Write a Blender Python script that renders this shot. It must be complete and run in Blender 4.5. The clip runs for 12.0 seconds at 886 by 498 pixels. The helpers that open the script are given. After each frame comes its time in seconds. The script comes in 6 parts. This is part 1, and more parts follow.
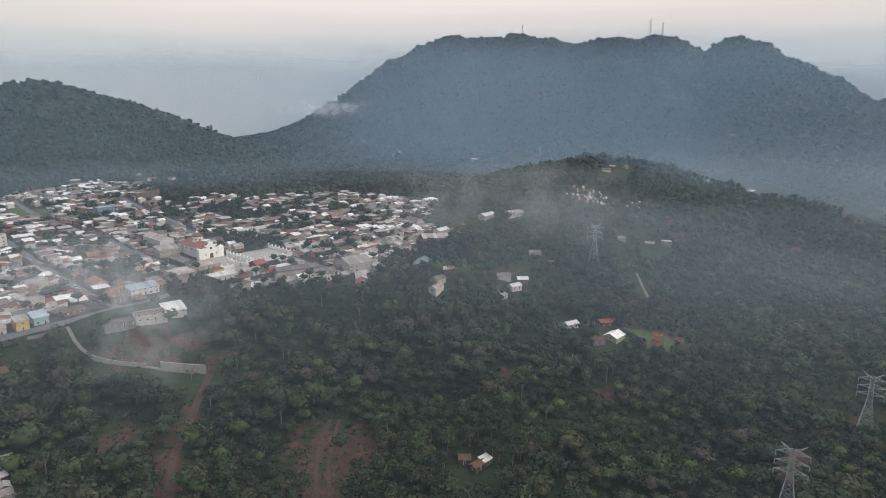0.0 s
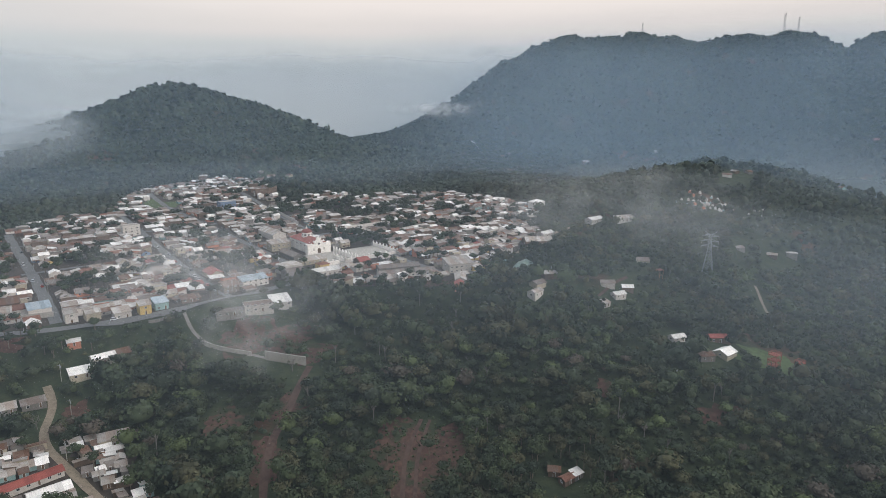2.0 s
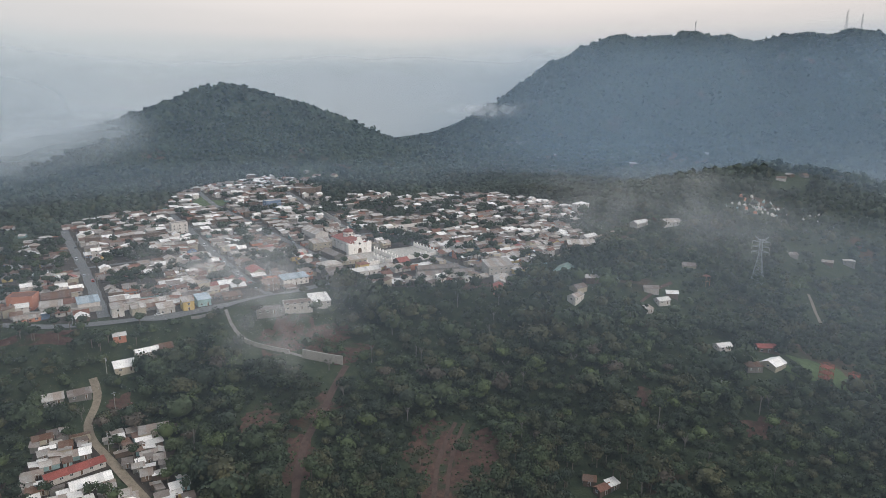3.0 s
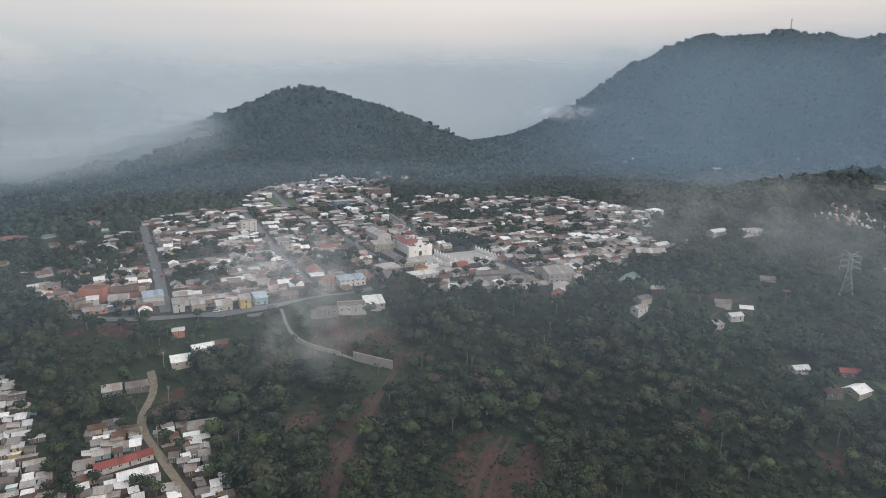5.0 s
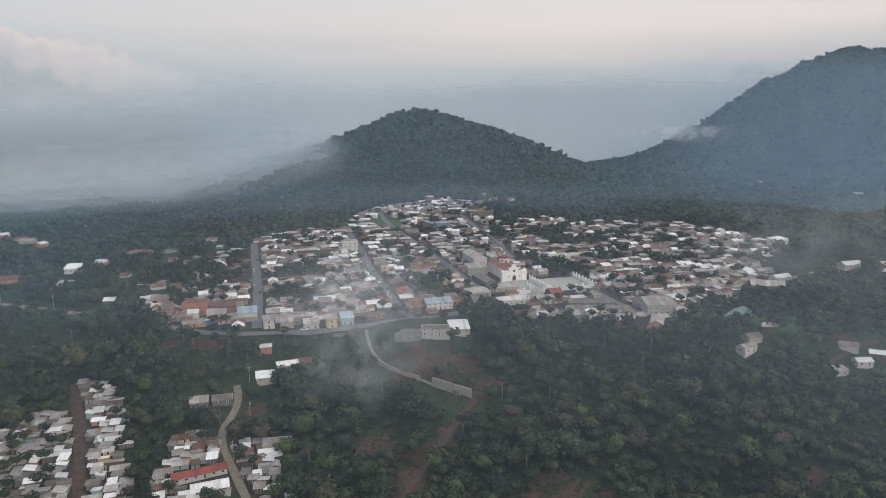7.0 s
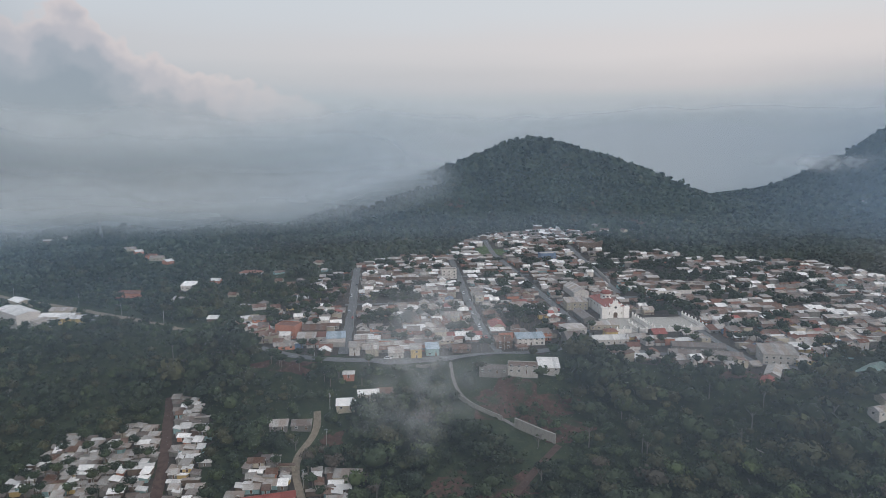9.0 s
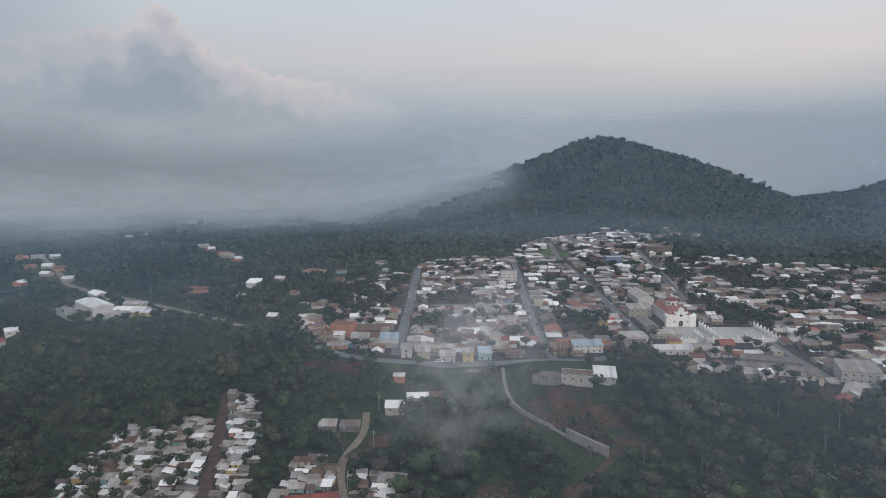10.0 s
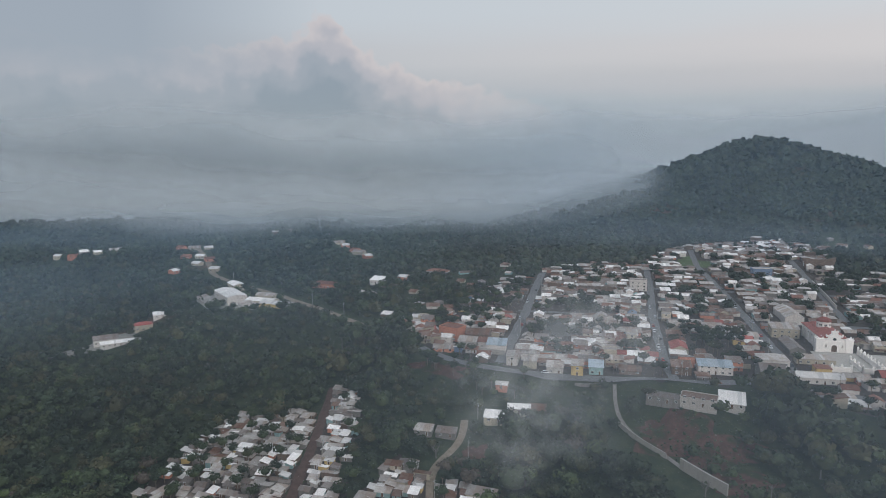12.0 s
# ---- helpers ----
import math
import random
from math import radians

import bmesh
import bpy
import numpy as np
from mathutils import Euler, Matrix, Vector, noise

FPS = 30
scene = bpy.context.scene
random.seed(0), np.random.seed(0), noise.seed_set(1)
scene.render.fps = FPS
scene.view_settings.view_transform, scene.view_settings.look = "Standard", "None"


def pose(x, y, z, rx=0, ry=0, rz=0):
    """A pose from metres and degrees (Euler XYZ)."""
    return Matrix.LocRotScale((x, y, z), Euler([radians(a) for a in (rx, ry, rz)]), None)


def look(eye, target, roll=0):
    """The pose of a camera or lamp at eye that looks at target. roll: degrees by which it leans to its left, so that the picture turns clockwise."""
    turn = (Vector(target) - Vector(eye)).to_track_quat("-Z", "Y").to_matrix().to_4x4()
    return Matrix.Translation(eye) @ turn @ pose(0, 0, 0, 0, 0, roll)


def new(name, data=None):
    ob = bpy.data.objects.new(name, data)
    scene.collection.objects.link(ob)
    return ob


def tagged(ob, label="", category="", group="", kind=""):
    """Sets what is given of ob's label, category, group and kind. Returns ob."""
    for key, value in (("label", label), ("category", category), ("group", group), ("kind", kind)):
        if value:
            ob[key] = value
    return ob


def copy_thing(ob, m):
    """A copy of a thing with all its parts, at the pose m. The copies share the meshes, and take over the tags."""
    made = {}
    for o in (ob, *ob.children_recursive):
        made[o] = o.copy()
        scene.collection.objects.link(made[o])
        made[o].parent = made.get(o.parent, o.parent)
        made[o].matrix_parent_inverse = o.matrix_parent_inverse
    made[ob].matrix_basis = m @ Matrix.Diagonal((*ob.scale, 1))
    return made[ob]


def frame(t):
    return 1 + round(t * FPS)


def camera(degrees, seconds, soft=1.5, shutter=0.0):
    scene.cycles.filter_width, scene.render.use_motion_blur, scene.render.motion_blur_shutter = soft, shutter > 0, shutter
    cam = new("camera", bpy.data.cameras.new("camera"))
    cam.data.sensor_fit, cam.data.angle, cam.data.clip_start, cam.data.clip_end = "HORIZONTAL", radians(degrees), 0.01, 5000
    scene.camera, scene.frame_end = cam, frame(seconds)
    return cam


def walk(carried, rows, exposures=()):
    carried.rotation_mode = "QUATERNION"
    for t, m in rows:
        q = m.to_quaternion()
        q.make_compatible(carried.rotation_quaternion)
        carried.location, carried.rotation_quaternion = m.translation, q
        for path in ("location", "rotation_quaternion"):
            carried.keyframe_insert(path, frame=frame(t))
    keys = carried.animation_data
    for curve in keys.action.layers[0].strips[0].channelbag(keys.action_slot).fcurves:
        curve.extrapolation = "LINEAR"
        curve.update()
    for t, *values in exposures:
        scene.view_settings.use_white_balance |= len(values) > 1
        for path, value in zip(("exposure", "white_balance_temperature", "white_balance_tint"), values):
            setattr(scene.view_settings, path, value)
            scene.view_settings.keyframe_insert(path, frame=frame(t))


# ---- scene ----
K = 1.4      # metres to a unit of the plan
cam = camera(67.4, 12.0, soft=0.7)
PATH = [
    (0, (-20.705, -9.423, 100.795), (-20.038, -7.592, 100.347), 0.4),
    (0.5, (-19.809, -8.705, 100.766), (-19.218, -6.848, 100.317), 0.4),
    (1, (-18.325, -8.557, 100.661), (-17.844, -6.668, 100.213), 0.4),
    (1.5, (-16.782, -8.213, 100.519), (-16.391, -6.304, 100.072), 0.3),
    (2, (-15.302, -7.491, 100.591), (-14.953, -5.574, 100.144), 0.3),
    (2.5, (-13.839, -6.756, 100.622), (-13.552, -4.828, 100.175), 0.3),
    (3, (-11.843, -5.839, 100.597), (-11.63, -3.901, 100.151), 0.3),
    (5, (-1.415, 0.573, 100.285), (-1.438, 2.524, 99.844), 0.3),
    (5.5, (1.627, 2.454, 100.203), (1.531, 4.402, 99.763), 0.2),
    (6, (5.383, 4.463, 100.168), (5.179, 6.403, 99.727), -0.0),
    (6.5, (9.038, 6.787, 99.905), (8.744, 8.716, 99.467), -0.2),
    (7, (11.994, 9.918, 100.159), (11.615, 11.844, 99.78), -0.3),
    (9, (21.549, 23.576, 99.807), (20.823, 25.416, 99.51), -0.1),
    (9.5, (23.982, 26.986, 99.841), (23.161, 28.786, 99.546), -0.1),
    (10, (26.42, 31.461, 99.678), (25.498, 33.211, 99.383), -0.1),
    (10.5, (28.379, 35.481, 99.343), (27.362, 37.178, 99.05), -0.1),
    (11, (30.321, 40.052, 98.967), (29.212, 41.691, 98.676), -0.1),
    (11.5, (31.406, 44.817, 98.479), (30.209, 46.394, 98.189), -0.0),
    (12, (32.682, 49.776, 97.948), (31.399, 51.283, 97.66), 0.0),
]
walk(cam, [(t, look(Vector(e) * K, Vector(g) * K, r)) for t, e, g, r in PATH], exposures=[(0, 0.46, 6800, 10), (6.5, 0.29, 6680, 10), (9.5, 0.10, 6430, 10), (12, 0.04, 6380, 9)])

# ---- world, sun, exposure ----
SUN_ELEV, SUN_AZ = 24.0, 128.0      # degrees; azimuth clockwise from +y


def make_world():
    w = bpy.data.worlds.new("world")
    scene.world = w
    w.use_nodes = True
    nt = w.node_tree
    nt.nodes.clear()
    N, L = nt.nodes.new, nt.links.new
    out, bg = N("ShaderNodeOutputWorld"), N("ShaderNodeBackground")
    sky = N("ShaderNodeTexSky")
    sky.sky_type, sky.sun_disc = "NISHITA", False
    sky.sun_elevation, sky.sun_rotation = radians(SUN_ELEV), radians(SUN_AZ)
    tc, sep = N("ShaderNodeTexCoord"), N("ShaderNodeSeparateXYZ")
    L(tc.outputs["Generated"], sep.inputs[0])

    def math(op, a, b=None, c=None):
        n = N("ShaderNodeMath")
        n.operation = op
        for i, v in enumerate((a, b, c)):
            if v is not None:
                if isinstance(v, (int, float)):
                    n.inputs[i].default_value = v
                else:
                    L(v, n.inputs[i])
        return n.outputs[0]

    def ramp(f, stops):
        r = N("ShaderNodeValToRGB")
        r.color_ramp.interpolation = "EASE"
        els = r.color_ramp.elements
        while len(els) < len(stops):
            els.new(0.5)
        for e, (p, c) in zip(els, stops):
            e.position, e.color = p, (*c, 1)
        L(f, r.inputs[0])
        return r.outputs[0]

    def mix(f, a, b):
        n = N("ShaderNodeMix")
        n.data_type = "RGBA"
        for sock, v in ((n.inputs[0], f), (n.inputs[6], a), (n.inputs[7], b)):
            if isinstance(v, (int, float)):
                sock.default_value = v
            elif isinstance(v, tuple):
                sock.default_value = (*v, 1)
            else:
                L(v, sock)
        return n.outputs[2]

    def noise_tex(scale, detail, stretch):
        m = N("ShaderNodeMapping")
        m.inputs["Scale"].default_value = stretch
        L(tc.outputs["Generated"], m.inputs[0])
        n = N("ShaderNodeTexNoise")
        n.inputs["Scale"].default_value, n.inputs["Detail"].default_value = scale, detail
        n.inputs["Roughness"].default_value = 0.5
        L(m.outputs[0], n.inputs["Vector"])
        return n.outputs["Fac"]

    z = sep.outputs[2]
    # thin high overcast, paler and pinker above, blue-grey haze lower down
    streak = noise_tex(2.2, 5, (1, 1, 7))
    zz = math("ADD", z, math("MULTIPLY", math("SUBTRACT", streak, 0.5), 0.05))
    high = ramp(zz, [(0.0, (0.36, 0.40, 0.435)), (0.03, (0.385, 0.425, 0.46)), (0.065, (0.44, 0.46, 0.485)), (0.095, (0.555, 0.53, 0.535)),
                     (0.14, (0.655, 0.615, 0.61)), (0.2, (0.63, 0.645, 0.665)), (0.4, (0.85, 0.90, 0.98)), (1.0, (1.5, 1.62, 1.78))])
    # the far cumulus bank in the west: heaped edge that sinks to the north
    az = math("ARCTAN2", math("MULTIPLY", sep.outputs[0], -1.0), sep.outputs[1])
    bump = noise_tex(13, 4, (1, 1, 1.3))
    heap = N("ShaderNodeMapRange")
    for i, v in zip((1, 2, 3, 4), (0.56, 0.84, 0.065, 0.142)):
        heap.inputs[i].default_value = v
    L(az, heap.inputs[0])

    def tower(at, wide, tall):
        u = math("DIVIDE", math("SUBTRACT", az, at), wide)
        return math("MULTIPLY", math("EXPONENT", math("MULTIPLY", math("MULTIPLY", u, u), -1.0)), tall)
    rough = math("ADD", math("MULTIPLY", math("SUBTRACT", bump, 0.5), 0.05), math("MULTIPLY", math("SUBTRACT", noise_tex(34, 2, (1, 1, 1)), 0.5), 0.06))
    top = math("ADD", math("ADD", heap.outputs[0], math("ADD", tower(0.881, 0.05, 0.045), tower(0.955, 0.022, 0.02))), rough)
    inside = N("ShaderNodeMapRange")
    for i, v in zip((1, 2, 3, 4), (-0.001, 0.007, 0.0, 1.0)):
        inside.inputs[i].default_value = v
    L(math("SUBTRACT", top, z), inside.inputs[0])
    depth = math("SUBTRACT", top, z)
    cloud = ramp(math("MULTIPLY", depth, 5.0), [(0.0, (0.60, 0.545, 0.545)), (0.16, (0.45, 0.44, 0.475)), (0.3, (0.33, 0.36, 0.41)), (0.5, (0.26, 0.305, 0.36)), (1.0, (0.29, 0.345, 0.395))])
    west = N("ShaderNodeMapRange")
    for i, v in zip((1, 2, 3, 4), (0.50, 0.72, 0.0, 0.95)):
        west.inputs[i].default_value = v
    L(az, west.inputs[0])
    cool = N("ShaderNodeMapRange")
    for i, v in zip((1, 2, 3, 4), (0.0, 1.0, 0.0, 0.75)):
        cool.inputs[i].default_value = v
    L(az, cool.inputs[0])
    high = mix(cool.outputs[0], high, ramp(zz, [(0.0, (0.32, 0.375, 0.425)), (0.07, (0.36, 0.415, 0.47)), (0.13, (0.44, 0.47, 0.505)), (0.2, (0.50, 0.545, 0.59)), (1.0, (1.5, 1.62, 1.78))]))
    grey = mix(math("MULTIPLY", inside.outputs[0], west.outputs[0]), high, cloud)
    blue = N("ShaderNodeVectorMath")
    blue.operation = "SCALE"
    blue.inputs[3].default_value = 0.08
    L(sky.outputs[0], blue.inputs[0])
    # a grey deck above the bank, further west
    over = N("ShaderNodeMapRange")
    for i, v in zip((1, 2, 3, 4), (0.88, 1.12, 0.0, 1.0)):
        over.inputs[i].default_value = v
    L(az, over.inputs[0])
    deck = N("ShaderNodeMapRange")
    deck.interpolation_type = "SMOOTHSTEP"
    for i, v in zip((1, 2, 3, 4), (0.085, 0.13, 0.35, 0.95)):
        deck.inputs[i].default_value = v
    L(math("ADD", z, math("MULTIPLY", math("SUBTRACT", noise_tex(4, 5, (1, 1, 2.5)), 0.5), 0.07)), deck.inputs[0])
    grey = mix(math("MULTIPLY", over.outputs[0], deck.outputs[0]), grey, (0.335, 0.375, 0.43))
    L(mix(0.93, blue.outputs[0], grey), bg.inputs[0])
    bg.inputs[1].default_value = 1.0
    L(bg.outputs[0], out.inputs[0])


make_world()
sun_data = bpy.data.lights.new("sun", "SUN")
sun_data.energy, sun_data.angle, sun_data.color = 0.7, radians(14), (1.0, 0.92, 0.84)
sun = new("sun", sun_data)
_a, _e = radians(SUN_AZ), radians(SUN_ELEV)
sun.matrix_world = look((math.sin(_a) * math.cos(_e) * 900, math.cos(_a) * math.cos(_e) * 900, math.sin(_e) * 900), (0, 0, 0))

# ---- materials ----


class Mat:
    """A small node writer for one material."""

    def __init__(self, name, rough=0.8, metal=0.0):
        self.m = bpy.data.materials.new(name)
        self.m.use_nodes = True
        self.nt = self.m.node_tree
        self.bsdf = next(n for n in self.nt.nodes if n.type == "BSDF_PRINCIPLED")
        self.out = next(n for n in self.nt.nodes if n.type == "OUTPUT_MATERIAL")
        self.bsdf.inputs["Roughness"].default_value = rough
        self.bsdf.inputs["Metallic"].default_value = metal
        self.bsdf.inputs["Specular IOR Level"].default_value = 0.25
        self.tc = self.N("ShaderNodeTexCoord")
        self.geo = self.N("ShaderNodeNewGeometry")
        plan = self.N("ShaderNodeVectorMath")
        plan.operation = "SCALE"
        plan.inputs[3].default_value = 1 / K
        self.link(self.geo.outputs["Position"], plan.inputs[0])
        self.pos = plan.outputs[0]

    def N(self, kind):
        return self.nt.nodes.new(kind)

    def link(self, a, b):
        self.nt.links.new(a, b)

    def put(self, sock, v):
        if isinstance(v, (int, float)):
            sock.default_value = v
        elif isinstance(v, tuple):
            sock.default_value = (*v, 1) if len(v) == 3 and len(sock.default_value) == 4 else v
        else:
            self.link(v, sock)

    def noise(self, scale, detail=4, world=True, stretch=(1, 1, 1), colour=False):
        mp = self.N("ShaderNodeMapping")
        mp.inputs["Scale"].default_value = stretch
        self.link(self.pos if world else self.tc.outputs["Object"], mp.inputs[0])
        n = self.N("ShaderNodeTexNoise")
        n.inputs["Scale"].default_value, n.inputs["Detail"].default_value = scale, detail
        self.link(mp.outputs[0], n.inputs["Vector"])
        return n.outputs["Color" if colour else "Fac"]

    def cells(self, scale):
        n = self.N("ShaderNodeTexVoronoi")
        n.inputs["Scale"].default_value = scale
        self.link(self.pos, n.inputs["Vector"])
        s = self.N("ShaderNodeSeparateColor")
        self.link(n.outputs["Color"], s.inputs[0])
        return s.outputs[0]

    def wave(self, scale, axis="X"):
        n = self.N("ShaderNodeTexWave")
        n.bands_direction = axis
        n.inputs["Scale"].default_value = scale
        self.link(self.tc.outputs["Object"], n.inputs["Vector"])
        return n.outputs["Fac"]

    def math(self, op, a, b=0.0):
        n = self.N("ShaderNodeMath")
        n.operation = op
        self.put(n.inputs[0], a)
        self.put(n.inputs[1], b)
        return n.outputs[0]

    def range(self, v, a, b, c=0.0, d=1.0):
        n = self.N("ShaderNodeMapRange")
        n.interpolation_type = "SMOOTHSTEP"
        self.link(v, n.inputs[0])
        for i, k in zip((1, 2, 3, 4), (a, b, c, d)):
            n.inputs[i].default_value = k
        return n.outputs[0]

    def mix(self, f, a, b, blend="MIX"):
        n = self.N("ShaderNodeMix")
        n.data_type, n.blend_type = "RGBA", blend
        self.put(n.inputs[0], f)
        self.put(n.inputs[6], a)
        self.put(n.inputs[7], b)
        return n.outputs[2]

    def random(self):
        return self.N("ShaderNodeObjectInfo").outputs["Random"]

    def island(self):
        return self.geo.outputs["Random Per Island"]

    def colour(self, c):
        self.put(self.bsdf.inputs["Base Color"], c)
        return self

    def shade(self, c, amount):
        """c, made up to amount darker or lighter by a 0..1 value."""
        h = self.N("ShaderNodeHueSaturation")
        self.put(h.inputs["Color"], c)
        self.put(h.inputs["Value"], amount)
        return h.outputs[0]

    def bump(self, v, dist, strength=1.0):
        b = self.N("ShaderNodeBump")
        b.inputs["Distance"].default_value, b.inputs["Strength"].default_value = dist, strength
        self.link(v, b.inputs["Height"])
        self.link(b.outputs[0], self.bsdf.inputs["Normal"])
        return self


def foliage(name, dark, light, dry=(0.09, 0.075, 0.035), dryness=0.0, leafy=0.2):
    k = Mat(name, 0.75)
    tree = k.cells(0.13)
    c = k.mix(tree, dark, light)
    c = k.shade(c, k.range(k.noise(0.014, 4), 0.3, 0.7, 0.72, 1.35))
    c = k.mix(k.range(k.noise(0.035, 3), 0.5, 0.75, 0, 0.5), c, k.mix(0.5, c, (0.05, 0.052, 0.022)))
    c = k.mix(k.range(k.cells(0.16), 0.90, 0.97, 0, 0.25 + dryness), c, dry)
    c = k.shade(c, k.range(k.island(), 0, 1, 1 - leafy, 1 + leafy))
    k.colour(c)
    return k.m


def wall_paint(name, c, grime=0.5):
    k = Mat(name, 0.85)
    col = k.shade(c, k.range(k.random(), 0, 1, 0.82, 1.08))
    streak = k.range(k.noise(0.9, 5, stretch=(1, 1, 0.25)), 0.45, 0.8)
    col = k.mix(k.math("MULTIPLY", streak, grime), col, k.shade(col, 0.55))
    col = k.mix(k.range(k.noise(6, 3), 0.5, 0.8, 0, 0.25), col, k.shade(col, 0.75))
    k.colour(col).bump(k.noise(9, 4), 0.02)
    return k.m


def sheet_roof(name, c, rust, rust_amount, metal=0.0, rough=0.55):
    k = Mat(name, rough, metal)
    col = k.shade(k.shade(c, k.range(k.random(), 0, 1, 0.7, 1.16)), k.range(k.island(), 0, 1, 0.74, 1.12))
    sheets = k.N("ShaderNodeTexBrick")
    k.link(k.tc.outputs["Object"], sheets.inputs["Vector"])
    for n_, v_ in (("Scale", 1.0), ("Mortar Size", 0.012), ("Brick Width", 1.0), ("Row Height", 2.4)):
        sheets.inputs[n_].default_value = v_
    sheets.inputs["Color1"].default_value, sheets.inputs["Color2"].default_value = (0.88, 0.88, 0.88, 1), (1.0, 1.0, 1.0, 1)
    sheets.inputs["Mortar"].default_value = (0.5, 0.48, 0.46, 1)
    col = k.mix(1.0, col, sheets.outputs["Color"], "MULTIPLY")
    patch = k.math("MULTIPLY", k.range(k.noise(0.35, 6), 0.45, 0.7), rust_amount)
    col = k.mix(patch, col, rust)
    col = k.mix(k.range(k.island(), 0.80, 0.84, 0.0, min(0.9, rust_amount * 1.2)), col, rust)
    col = k.mix(k.range(k.noise(3.0, 5, stretch=(1, 0.3, 1)), 0.5, 0.8, 0, 0.3), col, k.shade(col, 0.6))
    k.colour(col).bump(k.wave(4.0), 0.03)
    return k.m


def tile_roof(name, c):
    k = Mat(name, 0.85)
    col = k.shade(c, k.range(k.random(), 0, 1, 0.75, 1.1))
    col = k.mix(k.range(k.noise(0.8, 6), 0.4, 0.75, 0, 0.6), col, k.shade(col, 0.5))
    col = k.mix(k.range(k.noise(7, 2), 0.45, 0.7, 0, 0.4), col, k.shade(col, 1.4))
    k.colour(col).bump(k.wave(3.0), 0.05)
    return k.m


def plain(name, c, rough=0.7, metal=0.0, grain=8.0, vary=0.25):
    k = Mat(name, rough, metal)
    k.colour(k.mix(k.range(k.noise(grain, 4), 0.35, 0.7, 0, vary), c, k.shade(c, 0.5)))
    return k.m


def ground_material():
    k = Mat("ground_soil", 0.95)
    soil = k.mix(k.range(k.noise(0.06, 5), 0.35, 0.7), (0.085, 0.042, 0.026), (0.13, 0.075, 0.048))
    grass = k.mix(k.range(k.noise(0.25, 5), 0.3, 0.7), (0.020, 0.030, 0.015), (0.036, 0.045, 0.021))
    c = k.mix(k.range(k.noise(0.018, 6), 0.60, 0.72), grass, soil)
    c = k.mix(k.range(k.noise(1.6, 4), 0.5, 0.75, 0, 0.5), c, (0.02, 0.028, 0.014))
    k.colour(c).bump(k.noise(0.8, 5), 0.5)
    return k.m


GROUND = ground_material()
LEAF = [foliage("foliage_deep", (0.018, 0.027, 0.016), (0.030, 0.041, 0.021)),
        foliage("foliage_mid", (0.026, 0.038, 0.019), (0.048, 0.062, 0.026)),
        foliage("foliage_light", (0.040, 0.056, 0.022), (0.074, 0.094, 0.032)),
        foliage("foliage_olive", (0.036, 0.038, 0.020), (0.066, 0.064, 0.030)),
        foliage("foliage_dry", (0.050, 0.041, 0.030), (0.080, 0.064, 0.048))]
LEAF_FAR = foliage("foliage_far", (0.018, 0.028, 0.018), (0.034, 0.045, 0.025), dryness=0.05, leafy=0.1)
BARK = plain("bark", (0.16, 0.13, 0.10), 0.9)
PALE_BARK = plain("pale_bark", (0.15, 0.135, 0.12), 0.9)
WALLS = {"white": wall_paint("white_plaster", (0.64, 0.585, 0.54)), "cream": wall_paint("cream_plaster", (0.44, 0.385, 0.30)),
         "grey": wall_paint("bare_block", (0.20, 0.187, 0.17), 0.7), "brown": wall_paint("earth_plaster", (0.15, 0.108, 0.082), 0.7),
         "pink": wall_paint("salmon_plaster", (0.54, 0.235, 0.155)), "teal": wall_paint("turquoise_plaster", (0.26, 0.38, 0.37)),
         "yellow": wall_paint("yellow_plaster", (0.60, 0.43, 0.18)), "blue": wall_paint("blue_plaster", (0.20, 0.27, 0.38)),
         "lilac": wall_paint("pale_plaster", (0.43, 0.395, 0.36))}
ROOFS = {"zinc": sheet_roof("zinc_sheet", (0.45, 0.41, 0.375), (0.20, 0.13, 0.09), 0.45),
         "white": sheet_roof("white_sheet", (0.90, 0.855, 0.815), (0.35, 0.30, 0.26), 0.15),
         "grey": sheet_roof("grey_sheet", (0.23, 0.195, 0.175), (0.12, 0.08, 0.06), 0.5),
         "rust": sheet_roof("rusty_sheet", (0.19, 0.12, 0.09), (0.12, 0.055, 0.03), 0.8),
         "red": sheet_roof("red_sheet", (0.38, 0.095, 0.075), (0.24, 0.07, 0.05), 0.35),
         "green": sheet_roof("green_sheet", (0.20, 0.29, 0.25), (0.15, 0.12, 0.1), 0.3),
         "tile": tile_roof("clay_tile", (0.22, 0.105, 0.075)),
         "blue": sheet_roof("pale_blue_sheet", (0.42, 0.50, 0.56), (0.3, 0.28, 0.26), 0.2)}
GLASS = plain("dark_window", (0.03, 0.035, 0.04), 0.2, 0.0, 2.0, 0.1)
DOOR = plain("door_paint", (0.12, 0.075, 0.05), 0.6)
TRIM = plain("white_trim", (0.66, 0.65, 0.62), 0.7)
ASPHALT = plain("asphalt", (0.14, 0.137, 0.135), 0.9, 0, 1.5, 0.5)
DIRT_ROAD = plain("dirt_road", (0.205, 0.165, 0.122), 0.95, 0, 0.8, 0.5)


